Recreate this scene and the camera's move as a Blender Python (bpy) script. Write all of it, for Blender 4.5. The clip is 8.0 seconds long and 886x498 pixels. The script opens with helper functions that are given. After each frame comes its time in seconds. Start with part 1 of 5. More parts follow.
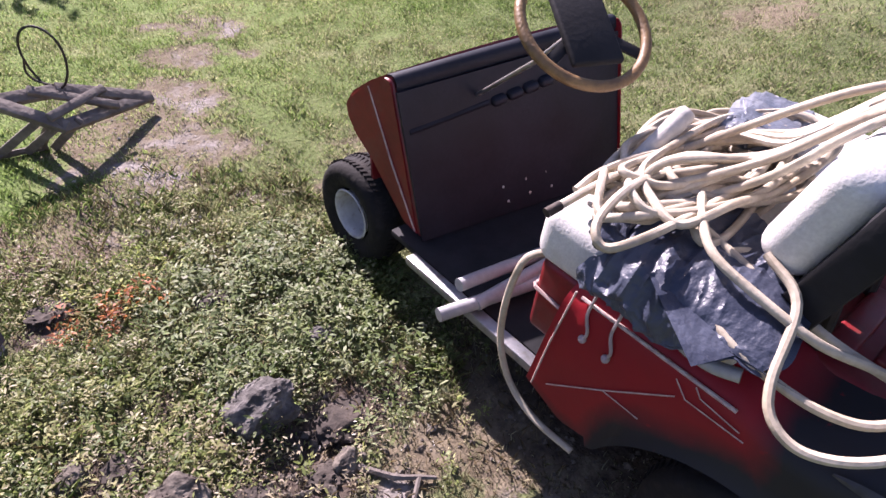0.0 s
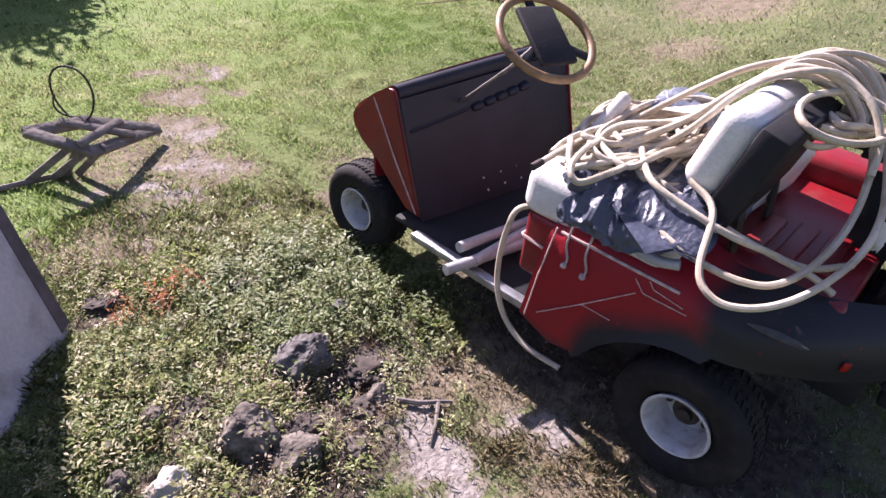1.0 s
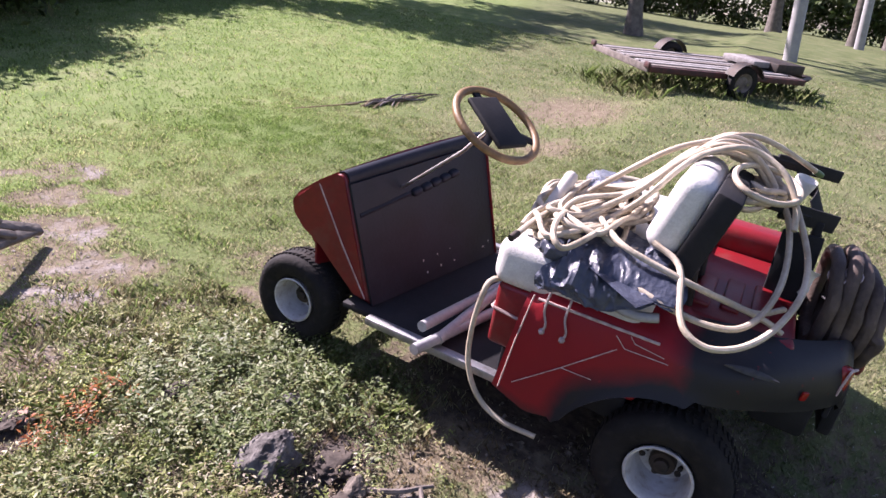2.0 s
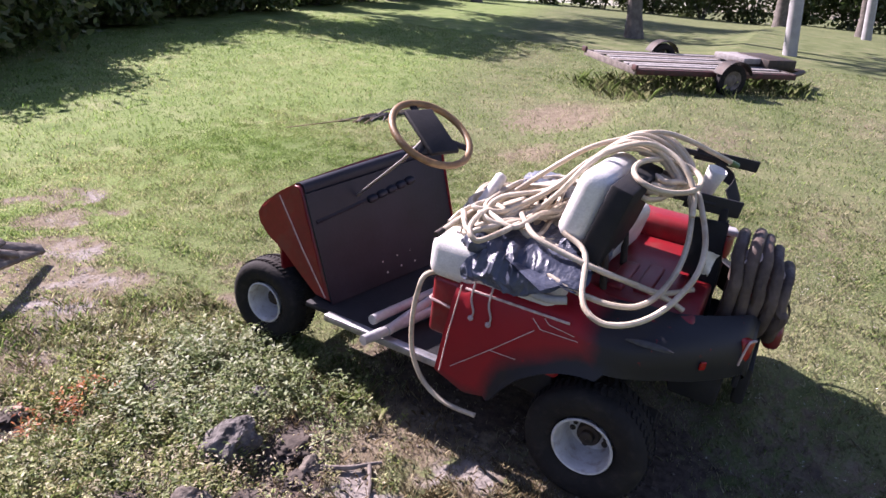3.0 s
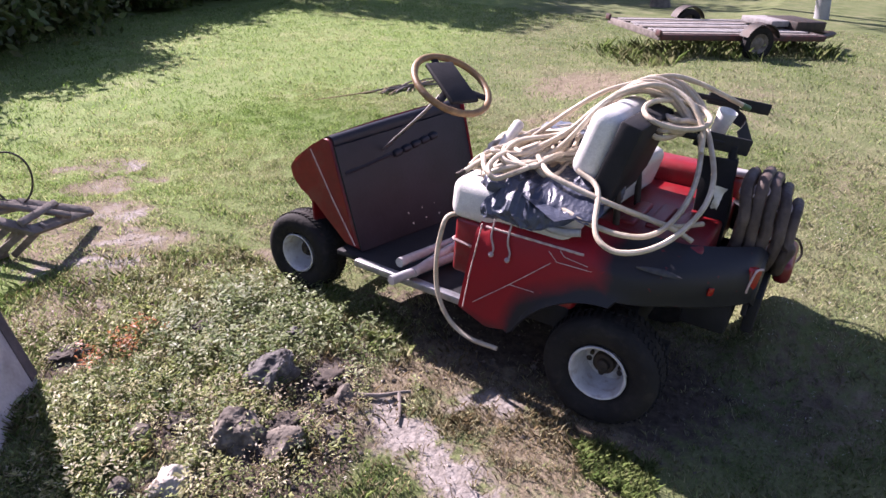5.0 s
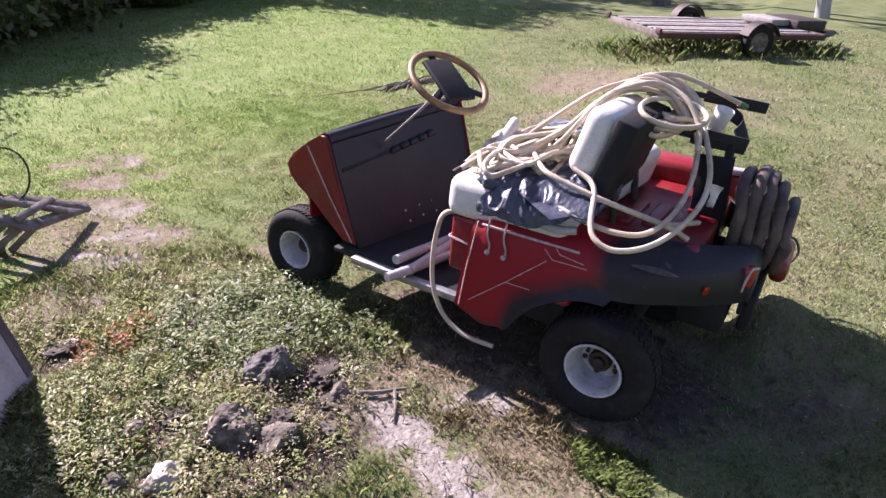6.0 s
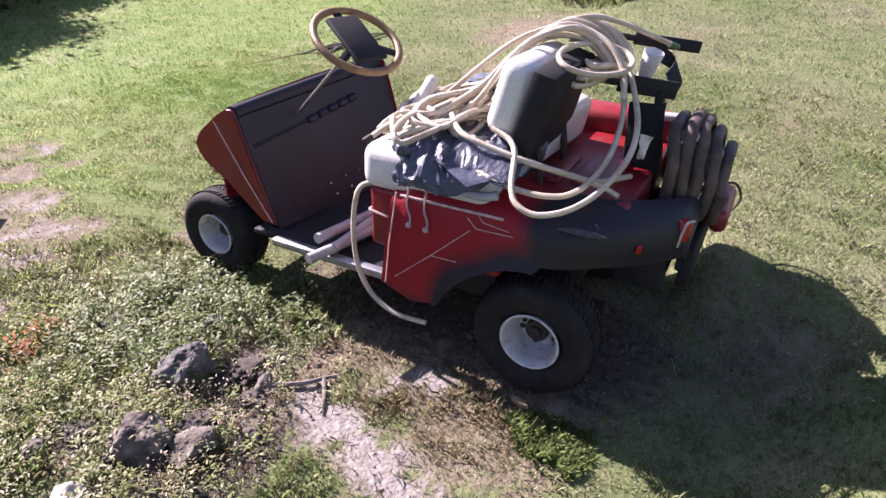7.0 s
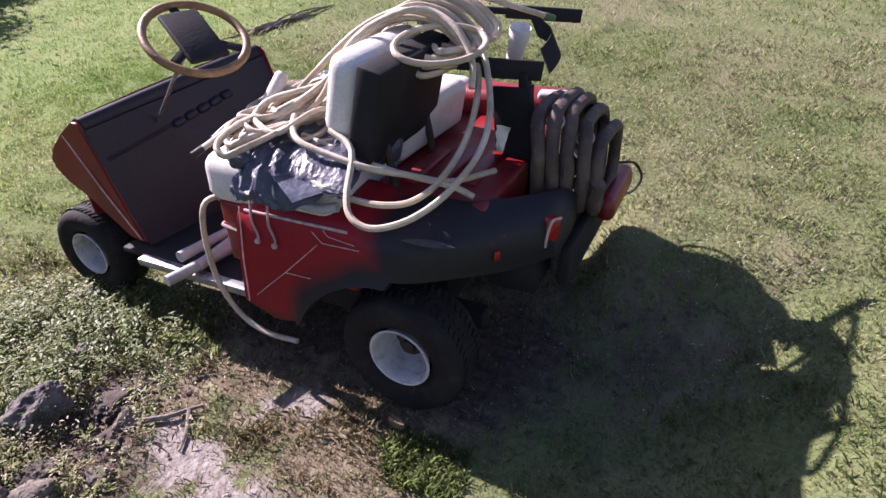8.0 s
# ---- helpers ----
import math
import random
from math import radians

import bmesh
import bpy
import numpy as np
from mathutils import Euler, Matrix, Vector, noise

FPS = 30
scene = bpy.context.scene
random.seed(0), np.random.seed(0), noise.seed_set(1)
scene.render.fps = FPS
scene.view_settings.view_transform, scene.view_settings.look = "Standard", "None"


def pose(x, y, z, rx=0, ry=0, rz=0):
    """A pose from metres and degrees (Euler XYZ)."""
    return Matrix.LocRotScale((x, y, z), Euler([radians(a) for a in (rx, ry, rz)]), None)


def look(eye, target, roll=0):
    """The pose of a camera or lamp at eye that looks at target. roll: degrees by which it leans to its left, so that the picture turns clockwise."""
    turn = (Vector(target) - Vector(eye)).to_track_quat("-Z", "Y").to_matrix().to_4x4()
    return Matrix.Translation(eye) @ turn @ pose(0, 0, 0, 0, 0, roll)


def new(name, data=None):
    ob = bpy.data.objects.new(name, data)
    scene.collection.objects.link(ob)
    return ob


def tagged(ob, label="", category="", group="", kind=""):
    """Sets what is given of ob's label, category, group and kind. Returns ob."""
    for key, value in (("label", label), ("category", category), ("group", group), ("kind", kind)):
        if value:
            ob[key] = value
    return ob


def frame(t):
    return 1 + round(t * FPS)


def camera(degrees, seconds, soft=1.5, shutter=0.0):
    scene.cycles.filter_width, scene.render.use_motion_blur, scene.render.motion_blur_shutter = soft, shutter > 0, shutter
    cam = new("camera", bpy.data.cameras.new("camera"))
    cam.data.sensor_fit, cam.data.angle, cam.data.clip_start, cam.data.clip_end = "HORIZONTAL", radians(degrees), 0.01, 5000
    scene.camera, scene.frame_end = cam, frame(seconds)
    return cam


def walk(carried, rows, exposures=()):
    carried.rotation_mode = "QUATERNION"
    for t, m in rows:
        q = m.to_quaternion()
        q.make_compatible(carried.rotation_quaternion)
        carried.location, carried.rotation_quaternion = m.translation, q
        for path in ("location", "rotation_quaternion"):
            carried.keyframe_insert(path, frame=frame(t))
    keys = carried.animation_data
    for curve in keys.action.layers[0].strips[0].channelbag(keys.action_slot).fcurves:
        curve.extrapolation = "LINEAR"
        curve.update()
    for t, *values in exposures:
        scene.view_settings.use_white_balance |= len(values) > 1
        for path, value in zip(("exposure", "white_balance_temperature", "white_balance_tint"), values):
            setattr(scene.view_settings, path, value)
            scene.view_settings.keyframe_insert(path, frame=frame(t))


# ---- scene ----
cam = camera(70.0, 8.0)
SUN, SKY = 5.0, 0.058
EXPOSURES = [(t, e, 6200, 37) for t, e in ((0.0, 1.60), (1.0, 1.76), (2.0, 1.72), (3.5, 1.72), (4.5, 1.76), (6.0, 1.78), (6.5, 1.86), (7.0, 1.90), (7.5, 1.64), (8.0, 1.58))]
PATH = [
    (0.0, (-1.611, 0.002, 1.767), (-0.279, 1.350, 0.136), 6.12),
    (0.5, (-1.859, -0.306, 1.758), (-0.270, 0.907, 0.256), 7.56),
    (1.0, (-2.141, -0.272, 1.814), (-0.582, 1.038, 0.366), 6.10),
    (1.5, (-2.234, -0.061, 1.701), (-0.522, 1.261, 0.448), 7.21),
    (2.0, (-2.463, 0.043, 1.685), (-0.398, 1.016, 0.667), 9.94),
    (2.2, (-2.455, -0.006, 1.778), (-0.441, 1.011, 0.701), 9.42),
    (3.3, (-2.612, -0.396, 1.769), (-0.584, 0.690, 0.790), 5.57),
    (3.5, (-2.710, -0.352, 1.759), (-0.722, 0.779, 0.750), 5.92),
    (4.0, (-2.807, -0.367, 1.722), (-0.860, 0.819, 0.697), 5.95),
    (4.5, (-2.690, -0.475, 1.701), (-0.736, 0.673, 0.646), 4.30),
    (6.0, (-2.672, -0.500, 1.697), (-0.722, 0.637, 0.623), 4.77),
    (6.5, (-2.612, -0.558, 1.709), (-0.659, 0.542, 0.602), 1.73),
    (7.0, (-2.410, -0.578, 1.674), (-0.467, 0.425, 0.463), 1.68),
    (7.5, (-2.167, -0.713, 1.658), (-0.200, 0.175, 0.396), 1.79),
    (8.0, (-1.955, -0.906, 1.705), (-0.076, 0.070, 0.375), -2.55),
]
walk(cam, [(t, pose(0, 0, 0, 9, 0, 0) @ look(eye, target, roll)) for t, eye, target, roll in PATH], EXPOSURES)

# ---- world, sun ----
YARD = pose(0, 0, 0, 9, 0, 0)          # the yard climbs gently along +y
RAY = (YARD.to_3x3() @ Vector((-0.200, -1.35, -1.0))).normalized()   # the way the sunlight goes
sun_data = bpy.data.lights.new("sun", "SUN")
sun_data.energy, sun_data.angle, sun_data.color = SUN, radians(0.6), (1.0, 0.95, 0.86)
sun = new("sun", sun_data)
sun.matrix_world = look((0, 0, 30), Vector((0, 0, 30)) + RAY)
world = bpy.data.worlds.new("sky")
scene.world = world
world.use_nodes = True
wn = world.node_tree
sky = wn.nodes.new("ShaderNodeTexSky")
sky.sky_type, sky.sun_disc = "NISHITA", False
sky.sun_elevation = math.asin(-RAY.z)
sky.sun_rotation = math.atan2(-RAY.x, -RAY.y)
wn.links.new(sky.outputs[0], wn.nodes["Background"].inputs[0])
wn.nodes["Background"].inputs[1].default_value = SKY


def gz(x, y):
    """Height of the ground in the world."""
    rise = 0.05 * math.log1p(math.exp(min((x - 0.6) * 3, 60))) / 3
    if rise > 2.2:
        rise = 2.2 + 0.6 * math.tanh((rise - 2.2) / 0.6)
    bump = 0.0
    out = math.hypot(max(x - 0.52, 0) * 1.3, max(-0.62 - y, 0) * 0.52)      # the cart stands in a shallow hollow
    u = min(out / 0.5, 1.0)
    hollow = 0.29 * u * u * (3 - 2 * u) * (1 if y < 1.2 else math.exp(-(y - 1.2)))
    if x < -0.8:
        hollow *= math.exp(max((x + 0.8) * 2.5, -50))
    side, behind = min(max((x - 0.02) / 0.5, 0), 1), min(max((-0.30 - y) / 0.28, 0), 1)    # and the lawn swells up behind its far wheel
    hollow = max(hollow, 0.29 * side * side * (3 - 2 * side) * behind * behind * (3 - 2 * behind))
    if abs(x) < 12 and abs(y) < 14:
        bump = 0.05 * math.exp(-((x + 1.45) / 0.45) ** 2 - ((y - 1.15) / 0.6) ** 2)
        bump -= 0.055 * math.exp(-((x + 1.08) / 0.13) ** 2 - ((y - 0.97) / 0.11) ** 2)      # a hole dug below the big rock
        bump += 0.012 * noise.noise((x * 1.3, y * 1.3, 0.0)) + 0.006 * noise.noise((x * 5, y * 5, 3.0))
    return 0.1584 * 30 * math.tanh(y / 30) + rise + bump + hollow


def on_ground(x, y, turn=0.0, sink=0.0):
    return pose(x, y, gz(x, y) - sink, 0, 0, turn)


# ---- materials ----
def principled(name):
    m = bpy.data.materials.new(name)
    m.use_nodes = True
    return m, m.node_tree.nodes, m.node_tree.links, m.node_tree.nodes["Principled BSDF"]


def rgba(c):
    return (c[0], c[1], c[2], 1.0)


def surface(name, base, second, scale=6.0, rough=(0.5, 0.7), metal=0.0, bump=0.2, fine=60.0, dirt=None, dirt_amount=0.5, coat=0.0, spread=(0.35, 0.65), spec=0.5):
    """Two scales of variation, stains and fine relief on one base colour."""
    m, n, l, p = principled(name)
    co = n.new("ShaderNodeTexCoord")
    big = n.new("ShaderNodeTexNoise")
    big.inputs["Scale"].default_value, big.inputs["Detail"].default_value = scale, 5
    l.new(co.outputs["Object"], big.inputs["Vector"])
    small = n.new("ShaderNodeTexNoise")
    small.inputs["Scale"].default_value, small.inputs["Detail"].default_value = fine, 3
    l.new(co.outputs["Object"], small.inputs["Vector"])
    ramp = n.new("ShaderNodeValToRGB")
    ramp.color_ramp.elements[0].position, ramp.color_ramp.elements[1].position = spread
    ramp.color_ramp.elements[0].color, ramp.color_ramp.elements[1].color = rgba(base), rgba(second)
    l.new(big.outputs["Fac"], ramp.inputs["Fac"])
    grain = n.new("ShaderNodeMixRGB")
    grain.blend_type = "MULTIPLY"
    grain.inputs["Fac"].default_value = 0.35
    l.new(ramp.outputs["Color"], grain.inputs["Color1"])
    l.new(small.outputs["Fac"], grain.inputs["Color2"])
    out = grain.outputs["Color"]
    if dirt:
        spot = n.new("ShaderNodeTexNoise")
        spot.inputs["Scale"].default_value, spot.inputs["Detail"].default_value = scale * 2.3, 8
        l.new(co.outputs["Object"], spot.inputs["Vector"])
        cut = n.new("ShaderNodeMapRange")
        cut.inputs["From Min"].default_value, cut.inputs["From Max"].default_value = 0.52, 0.72
        cut.inputs["To Max"].default_value = dirt_amount
        l.new(spot.outputs["Fac"], cut.inputs["Value"])
        mix = n.new("ShaderNodeMixRGB")
        mix.inputs["Color2"].default_value = rgba(dirt)
        l.new(cut.outputs["Result"], mix.inputs["Fac"])
        l.new(out, mix.inputs["Color1"])
        out = mix.outputs["Color"]
    l.new(out, p.inputs["Base Color"])
    rr = n.new("ShaderNodeMapRange")
    rr.inputs["To Min"].default_value, rr.inputs["To Max"].default_value = rough
    l.new(big.outputs["Fac"], rr.inputs["Value"])
    l.new(rr.outputs["Result"], p.inputs["Roughness"])
    p.inputs["Metallic"].default_value = metal
    p.inputs["Specular IOR Level"].default_value = spec
    p.inputs["Coat Weight"].default_value = coat
    bp = n.new("ShaderNodeBump")
    bp.inputs["Strength"].default_value, bp.inputs["Distance"].default_value = bump, 0.01
    l.new(small.outputs["Fac"], bp.inputs["Height"])
    l.new(bp.outputs["Normal"], p.inputs["Normal"])
    return m


def leafy(name, rough=0.45, through_light=0.35):
    """Leaves and blades: the colour is carried on each blade, with light shining through."""
    m, n, l, p = principled(name)
    att = n.new("ShaderNodeAttribute")
    att.attribute_name = "tone"
    l.new(att.outputs["Color"], p.inputs["Base Color"])
    p.inputs["Roughness"].default_value = rough
    p.inputs["Specular IOR Level"].default_value = 0.38
    tr = n.new("ShaderNodeBsdfTranslucent")
    l.new(att.outputs["Color"], tr.inputs["Color"])
    mix = n.new("ShaderNodeMixShader")
    mix.inputs[0].default_value = through_light
    l.new(p.outputs[0], mix.inputs[1])
    l.new(tr.outputs[0], mix.inputs[2])
    l.new(mix.outputs[0], n["Material Output"].inputs["Surface"])
    return m


def ground_material():
    m, n, l, p = principled("lawn_soil")
    co = n.new("ShaderNodeTexCoord")
    att = n.new("ShaderNodeAttribute")
    att.attribute_name = "bare"

    def tex(scale, detail=6, rough=0.6):
        t = n.new("ShaderNodeTexNoise")
        t.inputs["Scale"].default_value, t.inputs["Detail"].default_value, t.inputs["Roughness"].default_value = scale, detail, rough
        l.new(co.outputs["Object"], t.inputs["Vector"])
        return t.outputs["Fac"]

    def ramp(fac, stops):
        r = n.new("ShaderNodeValToRGB")
        while len(r.color_ramp.elements) < len(stops):
            r.color_ramp.elements.new(0.5)
        for e, (pos, c) in zip(r.color_ramp.elements, stops):
            e.position, e.color = pos, rgba(c)
        l.new(fac, r.inputs["Fac"])
        return r.outputs["Color"]

    def mixc(fac, a, b):
        x = n.new("ShaderNodeMixRGB")
        l.new(fac, x.inputs["Fac"])
        l.new(a, x.inputs["Color1"])
        l.new(b, x.inputs["Color2"])
        return x.outputs["Color"]

    def mathn(op, a, b):
        x = n.new("ShaderNodeMath")
        x.operation, x.use_clamp = op, op == "MULTIPLY"
        for i, v in enumerate((a, b)):
            if isinstance(v, float):
                x.inputs[i].default_value = v
            else:
                l.new(v, x.inputs[i])
        return x.outputs[0]

    att2 = n.new("ShaderNodeAttribute")
    att2.attribute_name = "lush"
    olive = ramp(tex(2.2), [(0.30, (0.085, 0.110, 0.040)), (0.5, (0.125, 0.150, 0.062)), (0.70, (0.180, 0.180, 0.095))])
    fresh = ramp(tex(2.6), [(0.30, (0.110, 0.168, 0.042)), (0.5, (0.158, 0.222, 0.066)), (0.72, (0.225, 0.252, 0.110))])
    green = mixc(att2.outputs["Fac"], olive, fresh)
    blade = ramp(tex(55.0, 3), [(0.35, (0.25, 0.25, 0.25)), (0.68, (1, 1, 1))])
    x = n.new("ShaderNodeMixRGB")
    x.blend_type, x.inputs["Fac"].default_value = "MULTIPLY", 0.42
    l.new(green, x.inputs["Color1"])
    l.new(blade, x.inputs["Color2"])
    dry = ramp(tex(9.0), [(0.3, (0.098, 0.078, 0.052)), (0.7, (0.200, 0.168, 0.116))])
    sand = ramp(tex(26.0, 8, 0.7), [(0.3, (0.135, 0.118, 0.102)), (0.5, (0.215, 0.195, 0.175)), (0.72, (0.31, 0.285, 0.262))])
    sep = n.new("ShaderNodeSeparateColor")
    l.new(att.outputs["Color"], sep.inputs[0])
    rag = tex(14.0, 8, 0.7)
    f1 = mathn("MULTIPLY", mathn("SUBTRACT", mathn("ADD", sep.outputs[0], mathn("MULTIPLY", rag, 1.7)), 1.22), 4.0)
    f2 = mathn("MULTIPLY", mathn("SUBTRACT", mathn("ADD", sep.outputs[1], mathn("MULTIPLY", rag, 2.0)), 1.42), 4.0)
    col = mixc(f1, x.outputs["Color"], dry)
    col = mixc(f2, col, sand)
    # dark soil; under cart, rocks and weeds its colour also stands for shade
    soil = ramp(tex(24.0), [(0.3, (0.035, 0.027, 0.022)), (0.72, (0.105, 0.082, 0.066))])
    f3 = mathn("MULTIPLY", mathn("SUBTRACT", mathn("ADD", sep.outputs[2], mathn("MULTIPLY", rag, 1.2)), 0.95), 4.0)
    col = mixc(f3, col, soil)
    l.new(col, p.inputs["Base Color"])
    p.inputs["Roughness"].default_value = 0.95
    p.inputs["Specular IOR Level"].default_value = 0.15
    bp = n.new("ShaderNodeBump")
    bp.inputs["Strength"].default_value, bp.inputs["Distance"].default_value = 0.8, 0.02
    l.new(tex(38.0, 5), bp.inputs["Height"])
    l.new(bp.outputs["Normal"], p.inputs["Normal"])
    return m


def paint_material():
    """Red enamel with flat black sprayed over the wheel arch and the rear."""
    m, n, l, p = principled("red_and_black_paint")
    co = n.new("ShaderNodeTexCoord")
    sep = n.new("ShaderNodeSeparateXYZ")
    l.new(co.outputs["Object"], sep.inputs[0])

    def mathn(op, a, b):
        x = n.new("ShaderNodeMath")
        x.operation = op
        for i, v in enumerate((a, b)):
            if isinstance(v, float):
                x.inputs[i].default_value = v
            else:
                l.new(v, x.inputs[i])
        return x.outputs[0]

    nz = n.new("ShaderNodeTexNoise")
    nz.inputs["Scale"].default_value, nz.inputs["Detail"].default_value = 7.0, 4
    l.new(co.outputs["Object"], nz.inputs["Vector"])
    wob = mathn("MULTIPLY", mathn("SUBTRACT", nz.outputs["Fac"], 0.5), 0.10)
    # distance from the wheel's centre, and the rear end
    dy, dz = sep.outputs[1], mathn("SUBTRACT", sep.outputs[2], 0.20)
    dist = mathn("SQRT", mathn("ADD", mathn("MULTIPLY", dy, dy), mathn("MULTIPLY", dz, dz)), 0.0)
    arch = n.new("ShaderNodeMapRange")
    arch.inputs["From Min"].default_value, arch.inputs["From Max"].default_value = 0.395, 0.475
    arch.inputs["To Min"].default_value, arch.inputs["To Max"].default_value = 1.0, 0.0
    l.new(mathn("ADD", dist, wob), arch.inputs["Value"])
    back = n.new("ShaderNodeMapRange")
    back.inputs["From Min"].default_value, back.inputs["From Max"].default_value = 0.02, 0.10
    back.inputs["To Min"].default_value, back.inputs["To Max"].default_value = 1.0, 0.0
    l.new(mathn("ADD", sep.outputs[1], wob), back.inputs["Value"])
    low = n.new("ShaderNodeMapRange")
    low.inputs["From Min"].default_value, low.inputs["From Max"].default_value = 0.27, 0.33
    low.inputs["To Min"].default_value, low.inputs["To Max"].default_value = 0.9, 0.0
    l.new(mathn("ADD", sep.outputs[2], wob), low.inputs["Value"])
    black = mathn("MAXIMUM", mathn("MAXIMUM", arch.outputs["Result"], back.outputs["Result"]), low.outputs["Result"])
    scr = n.new("ShaderNodeTexNoise")
    scr.inputs["Scale"].default_value, scr.inputs["Detail"].default_value = 30.0, 6
    l.new(co.outputs["Object"], scr.inputs["Vector"])
    worn = n.new("ShaderNodeMapRange")
    worn.inputs["From Min"].default_value, worn.inputs["From Max"].default_value = 0.68, 0.74
    l.new(scr.outputs["Fac"], worn.inputs["Value"])
    red = n.new("ShaderNodeMixRGB")
    red.inputs["Color1"].default_value, red.inputs["Color2"].default_value = rgba((0.27, 0.007, 0.013)), rgba((0.20, 0.012, 0.017))
    l.new(nz.outputs["Fac"], red.inputs["Fac"])
    mix = n.new("ShaderNodeMixRGB")
    l.new(mathn("MULTIPLY", black, mathn("SUBTRACT", 1.0, mathn("MULTIPLY", worn.outputs["Result"], 0.6))), mix.inputs["Fac"])
    l.new(red.outputs["Color"], mix.inputs["Color1"])
    mix.inputs["Color2"].default_value = rgba((0.016, 0.016, 0.019))
    l.new(mix.outputs["Color"], p.inputs["Base Color"])
    p.inputs["Roughness"].default_value = 0.5
    p.inputs["Specular IOR Level"].default_value = 0.25
    bp = n.new("ShaderNodeBump")
    bp.inputs["Strength"].default_value, bp.inputs["Distance"].default_value = 0.08, 0.01
    l.new(scr.outputs["Fac"], bp.inputs["Height"])
    l.new(bp.outputs["Normal"], p.inputs["Normal"])
    return m


M_GROUND = ground_material()
M_BLADE = leafy("grass_blade", 0.5, 0.5)
M_WEED = leafy("weed_leaf", 0.52, 0.42)
M_LEAF = leafy("tree_leaf", 0.45, 0.35)
M_PAINT = paint_material()
M_RED = surface("red_enamel", (0.25, 0.008, 0.013), (0.18, 0.011, 0.015), 5, (0.3, 0.5), bump=0.05, dirt=(0.16, 0.06, 0.05), dirt_amount=0.4)
M_BLACK = surface("black_panel", (0.015, 0.016, 0.022), (0.025, 0.026, 0.036), 5, (0.4, 0.62), bump=0.1, dirt=(0.022, 0.023, 0.034), dirt_amount=0.35, spec=0.2)
M_PLASTIC = surface("black_plastic", (0.013, 0.013, 0.015), (0.021, 0.021, 0.024), 12, (0.65, 0.85), bump=0.1, spec=0.25)
M_RUBBER = surface("tyre_rubber", (0.013, 0.012, 0.013), (0.024, 0.022, 0.021), 9, (0.75, 0.95), bump=0.3, dirt=(0.05, 0.043, 0.036), dirt_amount=0.4, spec=0.25)
M_RIM = surface("white_wheel_paint", (0.62, 0.62, 0.63), (0.50, 0.49, 0.48), 14, (0.4, 0.6), bump=0.1, dirt=(0.20, 0.13, 0.09), dirt_amount=0.6)
M_VINYL = surface("white_vinyl", (0.74, 0.73, 0.70), (0.62, 0.61, 0.58), 7, (0.4, 0.55), bump=0.15, fine=140, dirt=(0.42, 0.38, 0.33), dirt_amount=0.35)
M_HOSE = surface("cream_hose", (0.60, 0.525, 0.41), (0.43, 0.355, 0.255), 7, (0.45, 0.65), bump=0.15, fine=90, dirt=(0.24, 0.18, 0.12), dirt_amount=0.6)
M_DARKHOSE = surface("brown_black_hose", (0.060, 0.043, 0.037), (0.115, 0.085, 0.070), 12, (0.55, 0.75), bump=0.4, dirt=(0.15, 0.115, 0.095), dirt_amount=0.3, spec=0.3)
M_PVC = surface("weathered_pvc", (0.40, 0.40, 0.40), (0.30, 0.30, 0.31), 8, (0.4, 0.6), bump=0.1, dirt=(0.22, 0.2, 0.18), dirt_amount=0.4)
M_ALU = surface("worn_aluminium", (0.42, 0.42, 0.43), (0.30, 0.30, 0.31), 16, (0.35, 0.6), 0.7, bump=0.15, dirt=(0.16, 0.13, 0.10), dirt_amount=0.6)
M_BAG = surface("dark_blue_plastic", (0.030, 0.037, 0.062), (0.070, 0.082, 0.120), 7, (0.34, 0.55), bump=0.6, fine=40)
M_GREYBAG = surface("silvery_plastic", (0.10, 0.115, 0.15), (0.24, 0.255, 0.29), 9, (0.25, 0.45), bump=0.6, fine=40)
M_CORD = surface("pinkish_cord", (0.50, 0.40, 0.40), (0.36, 0.29, 0.29), 30, (0.7, 0.9), bump=0.3, fine=300)
M_STRIPE = surface("pale_trim_stripe", (0.62, 0.50, 0.46), (0.45, 0.30, 0.28), 40, (0.4, 0.6), bump=0.05)
M_WOODRIM = surface("tan_wheel_cover", (0.27, 0.16, 0.06), (0.17, 0.095, 0.04), 22, (0.4, 0.6), bump=0.25, fine=120)
M_LEAFGREEN = surface("green_plastic", (0.07, 0.16, 0.06), (0.05, 0.11, 0.045), 20, (0.4, 0.6), bump=0.1)
M_LAMP = surface("red_lens", (0.28, 0.008, 0.010), (0.38, 0.02, 0.012), 12, (0.12, 0.25), bump=0.05)
M_SHEEN = surface("grey_sheen_paint", (0.024, 0.024, 0.028), (0.044, 0.044, 0.049), 30, (0.5, 0.7), bump=0.2)
M_CHROME = surface("dull_steel", (0.50, 0.48, 0.47), (0.35, 0.30, 0.27), 18, (0.3, 0.5), 0.85, bump=0.1)
M_ROCK = surface("grey_limestone", (0.055, 0.050, 0.046), (0.20, 0.185, 0.172), 20, (0.8, 0.95), bump=1.0, fine=60, dirt=(0.035, 0.030, 0.028), dirt_amount=0.9, spread=(0.38, 0.66))
M_BROWNROCK = surface("brown_limestone", (0.05, 0.040, 0.033), (0.215, 0.185, 0.150), 19, (0.85, 0.97), bump=1.0, fine=38, dirt=(0.05, 0.038, 0.03), dirt_amount=0.9)
M_PALEROCK = surface("pale_limestone", (0.34, 0.31, 0.27), (0.52, 0.48, 0.42), 18, (0.85, 0.97), bump=0.8, fine=45, dirt=(0.14, 0.11, 0.085), dirt_amount=0.8)
